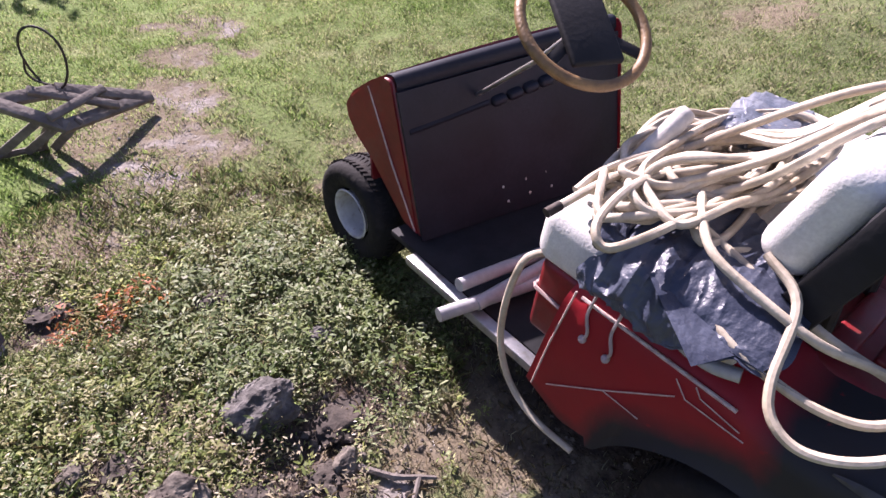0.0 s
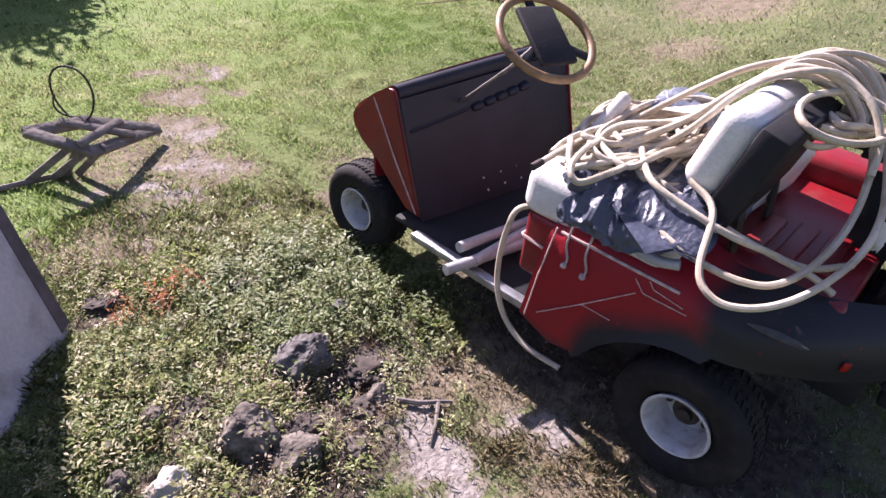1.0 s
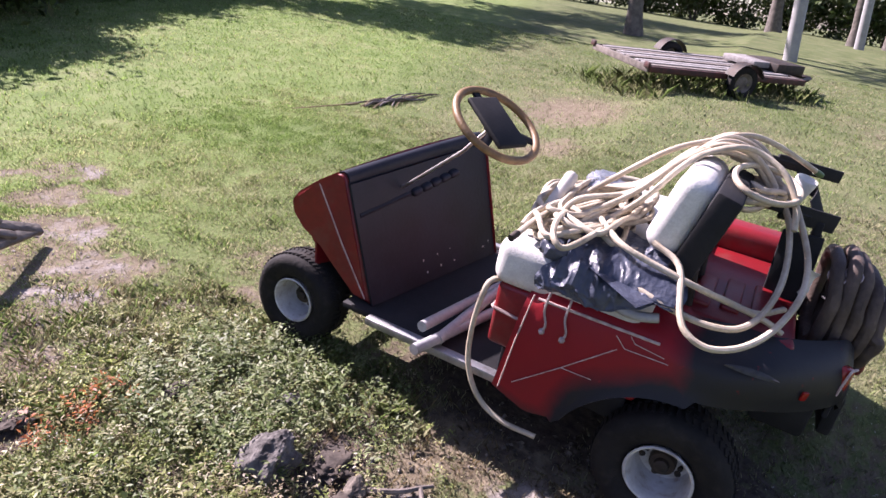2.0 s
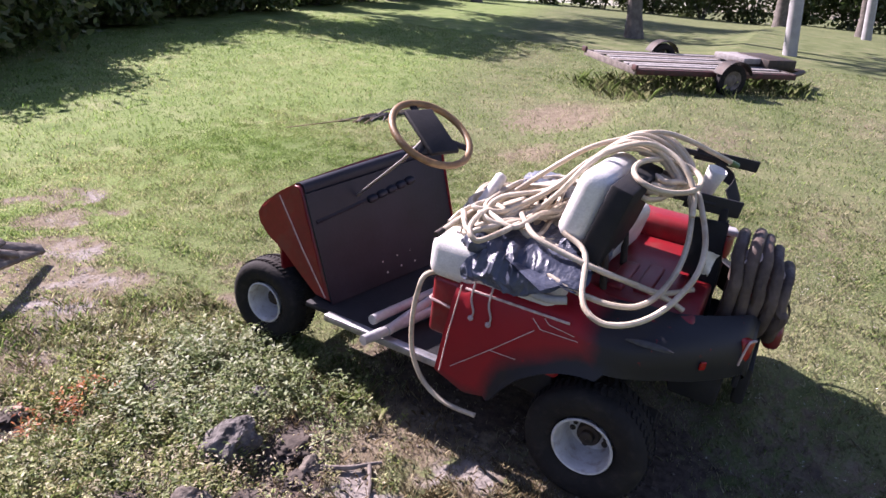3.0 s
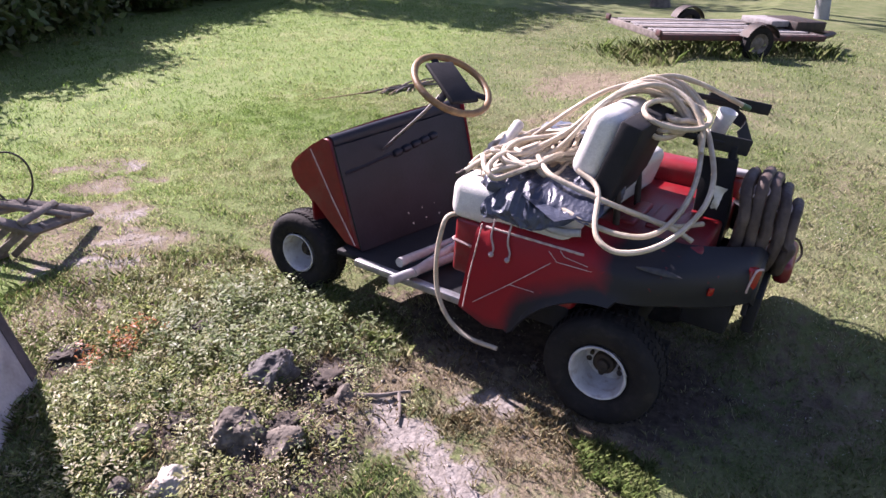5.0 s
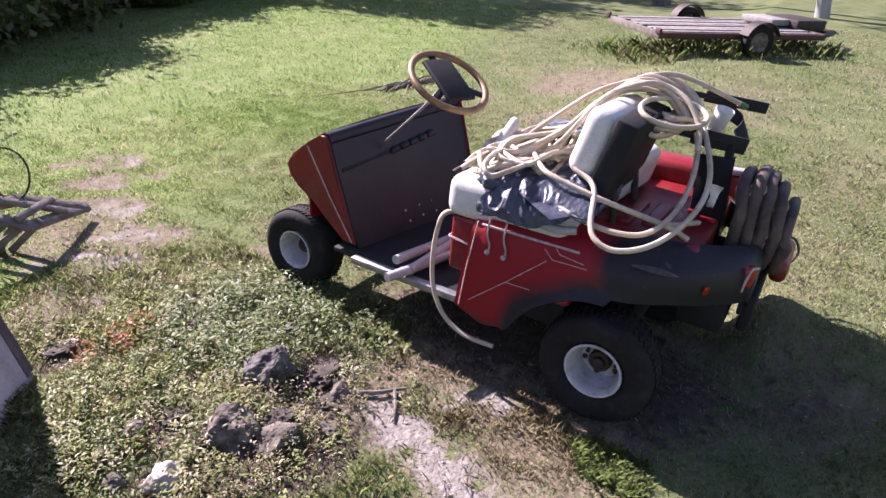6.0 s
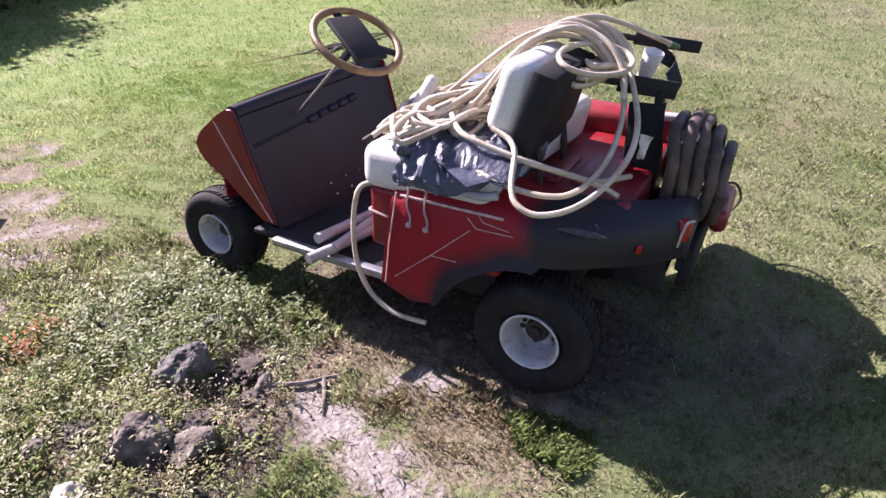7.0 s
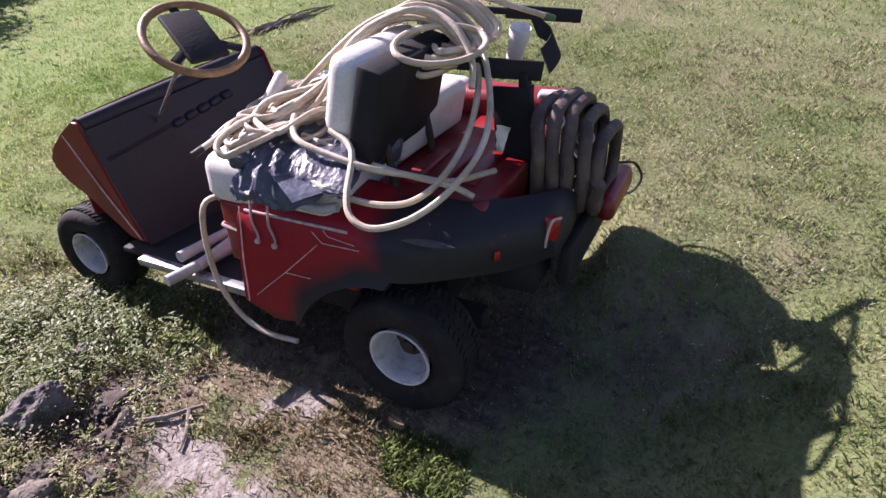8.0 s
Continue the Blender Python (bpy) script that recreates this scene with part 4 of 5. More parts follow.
tube(bm, [Vector(p) for p in ((-0.172, 0.640, 1.045), (-0.180, 0.642, 1.037), (-0.22, 0.652, 0.995), (-0.31, 0.675, 0.900))], 0.026, 14, taper=lambda u: 0.72 + 0.28 * min(u * 8, 1))
thing("pipe", bm, M_PAPER, YARD, "pale plastic pipe stub standing in the hose heap", "pipe")
bm = bmesh.new()
tube(bm, smooth_line([(-0.585, 0.16, 0.80), (-0.60, 0.22, 0.79), (-0.60, 0.30, 0.80), (-0.56, 0.40, 0.86), (-0.50, 0.50, 0.885)], 5), 0.016, 10)
thing("pipe", bm, M_PVC, YARD, "bent grey pipe lying along the bag", "pipe")
bm = bmesh.new()
lathe(bm, [(-0.045, 0.0005), (-0.045, 0.022), (0.0, 0.025), (0.045, 0.030), (0.048, 0.028), (0.040, 0.022), (0.0, 0.0005)], 18, "Z")
thing("white_cup", bm, M_VINYL, YARD @ pose(0.225, -0.11, 1.112, 14, -8, 0) @ Matrix.Scale(1.35, 4), "white plastic cup stuck in the rack", "cup")
for x, y in ((-0.592, 0.505), (-0.596, 0.43)):
    bm = bmesh.new()
    tube(bm, smooth_line([(x + 0.10, y + 0.02, 0.86), (x + 0.03, y + 0.01, 0.83), (x - 0.004, y, 0.76), (x - 0.012, y + 0.004, 0.69), (x - 0.014, y - 0.012, 0.64), (x - 0.012, y - 0.004, 0.605)], 5), 0.0045, 6)
    lathe_at = Vector((x - 0.013, y - 0.004, 0.61))
    made = bmesh.ops.create_icosphere(bm, subdivisions=2, radius=0.0115)["verts"]
    bmesh.ops.translate(bm, vec=lathe_at, verts=made)
    thing("tie_cord", bm, M_CORD, YARD, "knotted pale cord hanging from the bag", "cord", "cords hanging from the bag")

bm = bmesh.new()
grid = []
for k in range(9):
    u = k / 8
    grid.append([(0.012 * math.sin(5 * u + 2 * w), 0.045 * (w - 0.5) * (1 - 0.55 * u) + 0.006 * noise.noise((u * 5, w * 4, 1.0)), -0.085 * u + 0.010 * noise.noise((u * 6, w * 6, 4.0))) for w in (0, 0.25, 0.5, 0.75, 1)])
sheet(bm, grid, 0.0015)
thing("plastic_scrap", bm, M_PAPER, YARD @ pose(-0.190, -0.222, 0.965, 8, 0, 20), "pale torn plastic scrap caught on the hose", "scrap")

# ---- near things in the yard ----
# pale slab leaning at the edge of the weeds
bm = bmesh.new()
A, B = Vector((-1.71, 1.91, -0.05)), Vector((-2.75, 0.78, -0.05))
L = Vector((-0.06, 0.38, 0.68))
quad = [A, B, B + L * 1.7, A + L * 1.7]
nrm = (B - A).cross(L).normalized() * 0.055
f = [bm.verts.new(q) for q in quad] + [bm.verts.new(q + nrm) for q in quad]
for idx in ((0, 1, 2, 3), (7, 6, 5, 4), (0, 3, 7, 4), (1, 5, 6, 2), (3, 2, 6, 7), (0, 4, 5, 1)):
    bm.faces.new([f[i] for i in idx])
bmesh.ops.bevel(bm, geom=bm.edges[:], offset=0.006, segments=2, affect="EDGES")
slab = thing("leaning_slab", bm, M_SLAB, YARD, "pale pinkish painted slab with shaded dark edges leaning at the weeds", "slab")
# strip over the slab's edge face, its shade put into a dark colour
bm = bmesh.new()
e0, e1 = A + L * 0.10, A + L * 1.69
inward = (B - A).normalized() * 0.060
q = [e0 - nrm * 0.10, e0 - nrm * 0.10 + inward, e1 - nrm * 0.10 + inward, e1 - nrm * 0.10]
f = [bm.verts.new(p - (B - A).normalized() * 0.008) for p in q] + [bm.verts.new(p + nrm * 1.2 - (B - A).normalized() * 0.008) for p in q]
for idx in ((0, 1, 2, 3), (7, 6, 5, 4), (0, 3, 7, 4), (1, 5, 6, 2), (3, 2, 6, 7), (0, 4, 5, 1)):
    bm.faces.new([f[i] for i in idx])
part("edge_strip", bm, M_SLABEDGE, slab, "edge strip coloured dark for its shade")


def rock(x, y, size, seed, label, m=M_ROCK, up=0.35, facets=26):
    """A broken boulder: flat faces cut by planes, worn round and pitted."""
    r = random.Random(int(seed * 10))
    cuts = []
    for _ in range(facets):
        n = Vector((r.gauss(0, 1), r.gauss(0, 1), r.gauss(0, 1))).normalized()
        cuts.append((n, r.uniform(0.74, 0.98)))
    bm = bmesh.new()
    bmesh.ops.create_icosphere(bm, subdivisions=5, radius=1.0)
    for v in bm.verts:
        d = v.co.normalized()
        k = sum((max(d.dot(n), 0.0) / h) ** 16 for n, h in cuts) ** (-1 / 16)
        k *= 1 + 0.22 * noise.noise(d * 1.9 + Vector((0, seed, 0))) - 0.11 * abs(noise.noise(d * 5.0 + Vector((0, 0, seed)))) - 0.05 * abs(noise.noise(d * 12 + Vector((seed, seed, 0)))) - 0.09 * abs(noise.noise(d * 22 + Vector((seed, 0, 0))))
        v.co = Vector((d.x * size[0], d.y * size[1], d.z * size[2])) * k
    z = gz(x, y) + size[2] * up
    return thing("rock", bm, m, pose(x, y, z, r.uniform(-12, 12), r.uniform(-12, 12), r.uniform(-25, 25)), label, "rock", "rocks in the weeds")


ROCKS = [(-1.19, 1.14, (0.140, 0.092, 0.082), M_ROCK), (-1.52, 1.00, (0.115, 0.10, 0.105), M_BROWNROCK), (-1.42, 0.84, (0.10, 0.085, 0.06), M_BROWNROCK), (-1.27, 0.74, (0.060, 0.050, 0.040), M_BROWNROCK),
         (-0.86, 1.33, (0.09, 0.06, 0.045), M_ROCK), (-1.70, 1.26, (0.06, 0.055, 0.04), M_BROWNROCK), (-1.07, 0.86, (0.085, 0.055, 0.040), M_BROWNROCK),
         (-1.78, 0.99, (0.085, 0.060, 0.055), M_PALEROCK), (-1.88, 1.12, (0.05, 0.045, 0.035), M_BROWNROCK)]
TELL = {M_ROCK: "rough grey limestone rock lying in weeds", M_BROWNROCK: "brown-grey limestone rock half buried in dark soil", M_PALEROCK: "pale tan stone lying among the rocks"}
for i, (x, y, size, m) in enumerate(ROCKS):
    rock(x, y, size, 1.7 + 2.3 * i, TELL[m] if i else "large rounded grey rock lying in weeds", m, 0.50 if i == 0 else 0.05)
for x, y, size, sd in ((-1.55, 1.98, (0.09, 0.07, 0.03), 31.0), (-0.98, 1.02, (0.10, 0.09, 0.035), 35.0), (-1.36, 0.90, (0.07, 0.06, 0.04), 37.0), (-1.14, 0.86, (0.06, 0.05, 0.03), 39.0), (-1.58, 1.20, (0.06, 0.07, 0.035), 41.0), (-1.08, 1.70, (0.08, 0.04, 0.025), 43.0)):
    bm = bmesh.new()
    bmesh.ops.create_icosphere(bm, subdivisions=4, radius=1.0)
    for v in bm.verts:
        d = v.co.normalized()
        v.co = Vector((d.x * size[0], d.y * size[1], d.z * size[2])) * (1 + 0.35 * noise.noise(d * 2.5 + Vector((sd, 0, 0))) + 0.2 * noise.noise(d * 7 + Vector((0, sd, 0))))
    thing("soil_clod", bm, M_DARKSOIL, pose(x, y, gz(x, y)), "dark crumbly clod of soil in the weeds", "soil", "soil clods")


def stick(pts, r, label, name="stick", m=M_OLDWOOD):
    bm = bmesh.new()
    line = [Vector((x, y, gz(x, y) + z)) for x, y, z in pts]
    tube(bm, smooth_line(line, 4), r, 7, taper=lambda t: 1 - 0.5 * t)
    return thing(name, bm, m, Matrix(), label, "stick")


stick([(-1.04, 0.825, 0.015), (-0.98, 0.735, 0.02), (-0.92, 0.685, 0.02), (-0.88, 0.655, 0.015)], 0.012, "dark dead stick lying on sand")
stick([(-0.92, 0.685, 0.02), (-1.00, 0.625, 0.012), (-1.07, 0.585, 0.01)], 0.009, "dark forked twig lying on sand")
bm = bmesh.new()
grid = [[(0.05 * u, 0.022 * v * (1 - u * u * 0.8), 0.008 * abs(v) + 0.006 * u) for v in (-1, -0.5, 0, 0.5, 1)] for u in (-1, -0.5, 0, 0.5, 1)]
sheet(bm, grid, 0.0015)
thing("dead_leaf", bm, M_STRAW, on_ground(-0.66, -0.02, 60) @ pose(0, 0, 0.012, 10, 5, 0), "curled tan dead leaf on bare soil", "leaf")
# low wooden frame propped on its legs, with a wire ring
rack_frame = root("wooden_frame", YARD, "weathered wooden frame propped on splayed legs with a wire ring", "wooden frame")
CR, CT, CL, CB = (Vector(c) for c in ((-0.700, 3.245, 0.035), (-1.100, 3.107, 0.313), (-1.420, 3.101, 0.272), (-1.165, 2.925, 0.216)))
FACE = (CT - CB).cross(CR - CL).normalized()


def board(a, b, wide, thick, material, label="", lift=0.0, name="frame_board"):
    """A flat board from a to b lying in the plane of the frame."""
    run = (b - a).normalized()
    across = FACE.cross(run).normalized()
    m = Matrix((run, across, FACE)).transposed().to_4x4()
    m.translation = (a + b) / 2 + FACE * lift
    bm = bmesh.new()
    block(bm, ((b - a).length, wide, thick), bevel=0.004)
    return part(name, bm, material, rack_frame, label, m)


for a, b in ((CR, CT), (CT, CL), (CL, CB), (CB, CR)):
    mid = (CR + CT + CL + CB) / 4
    inward = (mid - (a + b) / 2).normalized() * 0.022
    board(a + inward * 0.6, b + inward * 0.6, 0.058, 0.034, M_OLDWOOD, lift=0.002 if a in (CT, CB) else 0.0)
board(CT.lerp(CR, 0.42), CL.lerp(CB, 0.5).lerp(CB, 0.55), 0.040, 0.022, M_OLDWOOD, lift=-0.020, name="cross_board")
board(CL.lerp(CT, 0.5), CB.lerp(CR, 0.55), 0.042, 0.022, M_OLDWOOD, lift=-0.042, name="cross_board")
board(CB.lerp(CR, 0.10), CR.lerp(CT, 0.22), 0.016, 0.012, M_CHROME, "worn bright bar", 0.024, "bar")
for p, q in (((-1.24, 3.00, 0.22), (-1.45, 3.16, 0.005)), ((-1.16, 2.97, 0.20), (-1.33, 3.13, 0.005)), ((-1.20, 2.98, 0.22), (-1.27, 3.14, 0.005)), ((-1.10, 2.96, 0.19), (-1.22, 3.10, 0.005))):
    v0, v1 = Vector(p), Vector(q)
    bm = bmesh.new()
    block(bm, (0.038, 0.024, (v1 - v0).length), bevel=0.004)
    m = (v1 - v0).to_track_quat("Z", "X").to_matrix().to_4x4()
    m.translation = (v0 + v1) / 2
    part("leg", bm, M_OLDWOOD, rack_frame, "", m)
bm = bmesh.new()
tube(bm, [Vector((-1.24, 3.12, 0.012)), Vector((-1.42, 3.14, 0.016)), Vector((-1.64, 3.17, 0.012))], 0.016, 6)
part("foot_rail", bm, M_OLDWOOD, rack_frame)
bm = bmesh.new()
tube(bm, [Vector((-1.130 + 0.068 * math.cos(a) + 0.006 * math.sin(2 * a), 3.143 - 0.082 * math.cos(a), 0.418 + 0.148 * math.sin(a))) for a in (2 * math.pi * k / 40 for k in range(40))], 0.0055, 6, True)
tube(bm, smooth_line([(-1.197, 3.223, 0.40), (-1.205, 3.23, 0.34), (-1.18, 3.20, 0.30), (-1.13, 3.12, 0.30)], 4), 0.005, 6)
part("wire_ring", bm, M_DARKIRON, rack_frame, "dark wire ring standing up")

# dead fronds on the lawn
for i in range(24):
    r2 = random.Random(40 + i)
    x, y = 3.72 + r2.uniform(-0.40, 0.40), 3.78 + r2.uniform(-0.10, 0.12)
    dx, dy = r2.uniform(0.15, 0.40), r2.uniform(-0.16, 0.10)
    stick([(x - dx, y - dy, 0.012), (x - 0.3 * dx, y - 0.2 * dy, 0.022 + 0.003 * (i % 9)), (x + 0.4 * dx, y + 0.6 * dy, 0.024 + 0.002 * (i % 7)), (x + dx, y + dy, 0.012)], r2.uniform(0.006, 0.013), "dry brown frond lying on the lawn", "dead_frond", M_STRAW if i % 3 == 0 else M_OLDWOOD)
stick([(3.15, 3.9, 0.04), (2.8, 4.05, 0.04), (2.45, 4.2, 0.03)], 0.009, "thin dry frond stem on the lawn", "dead_frond", M_STRAW)


# ---- far things ----
def build_trailer():
    """Low flat trailer in tall grass; local x along its length towards the tongue, y across."""
    t = root("flat_trailer", on_ground(8.10, 1.27, -45) @ pose(0, 0, 0.0, 8.4, 4.4, 0) @ Matrix.Scale(0.89, 4), "low flat utility trailer with worn boards standing in tall grass", "trailer")
    LEN, WID, Z = 2.97, 1.78, 0.31
    for s in (-1, 1):
        bm = bmesh.new()
        block(bm, (LEN, 0.05, 0.085), (0, s * WID / 2, Z), bevel=0.008)
        part("side_rail", bm, M_RUSTRED if s < 0 else M_DARKIRON, t)
    for x in (-LEN / 2, LEN / 2):
        bm = bmesh.new()
        block(bm, (0.06, WID, 0.10), (x, 0, Z), bevel=0.01)
        part("end_rail", bm, M_OLDWOOD if x < 0 else M_DARKIRON, t, "pale rear rail" if x < 0 else "")
    for i in range(8):
        bm = bmesh.new()
        y = -WID / 2 + 0.16 + i * (WID - 0.32) / 7
        block(bm, (LEN * (0.96 - 0.02 * (i % 3)), 0.135, 0.030), (0.02 * (i % 2), y, Z + 0.030 + 0.006 * (i % 2)), (0, 0, 0.5 * (i % 3 - 1)), 0.005)
        part("plank", bm, M_PALEWOOD if i % 3 else M_OLDWOOD, t)
    for s in (-1, 1):
        wheel = new("wheel")
        wheel.parent = t
        wheel.matrix_basis = pose(0.15, s * (WID / 2 + 0.12), 0.25, 0, 0, 90 * s)
        bm = bmesh.new()
        lathe(bm, [(0.05, 0.15), (0.07, 0.17), (0.075, 0.22), (0.055, 0.25), (0.0, 0.255), (-0.055, 0.25), (-0.075, 0.22), (-0.07, 0.17), (-0.05, 0.15)], 36, closed=True)
        part("tyre", bm, M_RUBBER, wheel)
        bm = bmesh.new()
        lathe(bm, [(0.06, 0.152), (0.05, 0.13), (0.02, 0.10), (0.04, 0.05), (0.05, 0.0005)], 28)
        part("rim", bm, M_OLDWOOD, wheel)
        bm = bmesh.new()
        grid = [[(0.15 + 0.31 * math.cos(a), s * (WID / 2 + w), 0.25 + 0.31 * math.sin(a)) for w in (0.03, 0.25)] for a in (math.radians(20 + 10 * k) for k in range(15))]
        sheet(bm, grid, 0.012)
        part("mudguard", bm, M_DARKIRON, t)
    bm = bmesh.new()
    for s in (-1, 1):
        tube(bm, [Vector((LEN / 2, s * WID * 0.42, Z - 0.02)), Vector((LEN / 2 + 1.0, 0.0, Z - 0.06))], 0.045, 4)
    part("tongue", bm, M_DARKIRON, t, smooth=False)
    bm = bmesh.new()
    block(bm, (0.55, 0.7, 0.10), (LEN / 2 - 0.35, 0.1, Z + 0.13), (0, 0, 8), 0.015)
    part("panel", bm, M_PALEWOOD, t, "grey panel lying on the planks")
    bm = bmesh.new()
    block(bm, (0.62, 0.80, 0.16), (LEN / 2 + 0.10, 0.0, Z + 0.11), (0, 0, 4), 0.02)
    part("tool_box", bm, M_DARKIRON, t, "dark box on the tongue")
    for y in (-WID / 2, WID / 2):
        bm = bmesh.new()
        block(bm, (0.05, 0.14, 0.09), (-LEN / 2 - 0.03, y * 0.98, Z + 0.06), bevel=0.015)
        part("tail_lamp", bm, M_RUSTRED, t)
    return t


build_trailer()


def leaf_cloud(r, count, centre, radii, size, tones, lumps=14):
    """Corner rows and tones for leaves gathered in clumps inside an uneven crown."""
    hubs = []
    for _ in range(lumps):
        d = np.array([r.gauss(0, 1), r.gauss(0, 1), r.gauss(0, 1)])
        d /= np.linalg.norm(d) + 1e-9
        hubs.append(np.array(centre) + d * np.array(radii) * r.uniform(0.45, 1.0))
    g = np.random.default_rng(r.randrange(1 << 30))
    hub = np.array(hubs)[g.integers(0, lumps, count)]
    p = hub + g.normal(0, 1, (count, 3)) * np.array(radii) * 0.20
    a = g.normal(0, 1, (count, 3))
    a /= np.linalg.norm(a, axis=1)[:, None]
    b = np.cross(a, g.normal(0, 1, (count, 3)))
    b /= np.linalg.norm(b, axis=1)[:, None] + 1e-9
    s = size * g.uniform(0.6, 1.4, (count, 1))
    quads = np.stack([p - a * s, p + b * s * 0.45, p + a * s, p - b * s * 0.45], 1)
    t = np.array(tones)[g.integers(0, len(tones), count)] * g.uniform(0.75, 1.25, (count, 1))
    return quads, t


GREENS = [(0.070, 0.105, 0.030), (0.050, 0.080, 0.022), (0.100, 0.125, 0.040), (0.085, 0.095, 0.040)]


def tree(x, y, h, trunk_r, crown_r, crown_z, count, seed, label, leaf=0.16, lean=0.0):
    r = random.Random(seed)
    t = root("tree", on_ground(x, y, 0, 0.1), label, "tree", "trees round the lawn")
    bm = bmesh.new()
    line = smooth_line([(0, 0, 0), (lean * 0.2, r.uniform(-0.05, 0.05), h * 0.25), (lean * 0.6, r.uniform(-0.1, 0.1), h * 0.6), (lean, 0, h)], 6)
    tube(bm, line, trunk_r, 12, taper=lambda u: (1.35 - 0.35 * min(u * 8, 1)) * (1 - 0.75 * u))
    for v in bm.verts:
        d = Vector((v.co.x, v.co.y, 0))
        v.co += d.normalized() * trunk_r * 0.14 * noise.noise(Vector((v.co.x * 6, v.co.y * 6, v.co.z * 2 + seed))) if d.length > 1e-6 else Vector()
    trunk = part("trunk", bm, M_BARK, t)
    for k in range(6):
        a, z = r.uniform(0, 6.28), crown_z - crown_r * 0.5 + r.uniform(0, crown_r)
        bm = bmesh.new()
        z = min(z, h * 0.9)
        tube(bm, smooth_line([(lean * z / h, 0, z), (lean * z / h + crown_r * 0.4 * math.cos(a), crown_r * 0.4 * math.sin(a), z + 0.4), (lean * z / h + crown_r * 0.85 * math.cos(a), crown_r * 0.85 * math.sin(a), z + 0.8)], 4), trunk_r * 0.3, 6, taper=lambda u: 1 - 0.8 * u)
        part("limb", bm, M_BARK, trunk)
    q, tone = leaf_cloud(r, count, (lean, 0, crown_z), (crown_r, crown_r, crown_r * 0.7), leaf, GREENS, 22)
    ob = blades("crown", q, tone, M_LEAF, "", "")
    ob.parent = t
    return t


def shrub(x, y, radius, height, count, seed, leaf=0.075):
    r = random.Random(seed)
    t = root("shrub", on_ground(x, y, 0, 0.05), "dense green shrub at the edge of the woods", "shrub", "shrubs along the woods")
    bm = bmesh.new()
    for k in range(6):
        a = r.uniform(0, 6.28)
        tube(bm, smooth_line([(0.1 * math.cos(a), 0.1 * math.sin(a), 0), (0.3 * radius * math.cos(a), 0.3 * radius * math.sin(a), height * 0.4), (0.6 * radius * math.cos(a), 0.6 * radius * math.sin(a), height * 0.85)], 4), 0.03, 6, taper=lambda u: 1 - 0.7 * u)
    part("stem", bm, M_BARK, t)
    q, tone = leaf_cloud(r, count, (0, 0, height * 0.5), (radius, radius, height * 0.52), leaf, GREENS, 26)
    q[:, :, 2] = np.maximum(q[:, :, 2], 0.02)
    ob = blades("foliage", q, tone, M_LEAF, "", "")
    ob.parent = t
    return t


# shrubs along the wood's edge, from near to far
EDGE = [(-5.5, 5.4), (-4.0, 6.3), (-2.6, 7.1), (-1.1, 7.9), (0.4, 8.7), (2.0, 9.7), (3.9, 10.8), (6.0, 11.6), (8.0, 12.1), (10.4, 12.5), (13.0, 13.2), (15.8, 13.4), (19.0, 13.2), (22.5, 13.0)]
for i, (x, y) in enumerate(EDGE):
    r = random.Random(100 + i)
    shrub(x + r.uniform(-0.3, 0.3), y + r.uniform(-0.2, 0.6), r.uniform(1.0, 1.35), r.uniform(1.5, 2.2), 9000 if i < 8 else 4500, 200 + i, 0.052 + 0.005 * i)
    if 1 < i < 9:                       # a second rank closes the gaps
        shrub(x + 0.8 + r.uniform(-0.2, 0.2), y + 1.1, r.uniform(1.1, 1.4), r.uniform(1.7, 2.3), 7000, 260 + i, 0.07)
for i, (x, y) in enumerate([(-5.0, 11.5), (-2.0, 13.2), (1.5, 15.2), (5.0, 17.2), (10.0, 18.5), (16.0, 18.5), (21.0, 19.0), (27.0, 18.5), (33.0, 16.0), (36.0, 11.0), (39.0, 6.0), (41.0, 1.0), (42.0, -4.0), (42.0, -9.0), (34.5, 13.5), (37.5, 8.5), (40.0, 3.5), (41.5, -1.5), (42.0, -6.5), (30.0, 17.5), (24.0, 19.0)]):
    r = random.Random(300 + i)
    shrub(x, y, r.uniform(1.9, 2.5), r.uniform(3.2, 4.6), 3600 if i > 4 else 6000, 400 + i, 0.15)

# trees whose shade falls on the lawn
for i, (x, y, h, tr, cr, cz) in enumerate([
        (15.55, 3.95, 9.0, 0.21, 2.3, 7.5), (28.1, 1.2, 10.0, 0.26, 2.6, 8.0), (25.5, -1.6, 9.0, 0.2, 2.2, 7.6), (31.0, -3.2, 10.0, 0.24, 2.4, 8.2),
        (22.0, 12.0, 9.0, 0.2, 2.4, 6.6), (17.5, 13.0, 8.5, 0.2, 2.3, 6.2), (13.5, 13.2, 8.0, 0.2, 2.2, 5.6), (10.0, 13.8, 7.5, 0.18, 2.2, 5.2),
        (36.5, -6.5, 10.0, 0.24, 2.6, 8.0)]):
    tree(x, y, h, tr, cr, cz, 2600, 500 + i, "tall tree with a straight grey trunk on the lawn" if i < 4 else "leafy tree at the edge of the woods", 0.17)

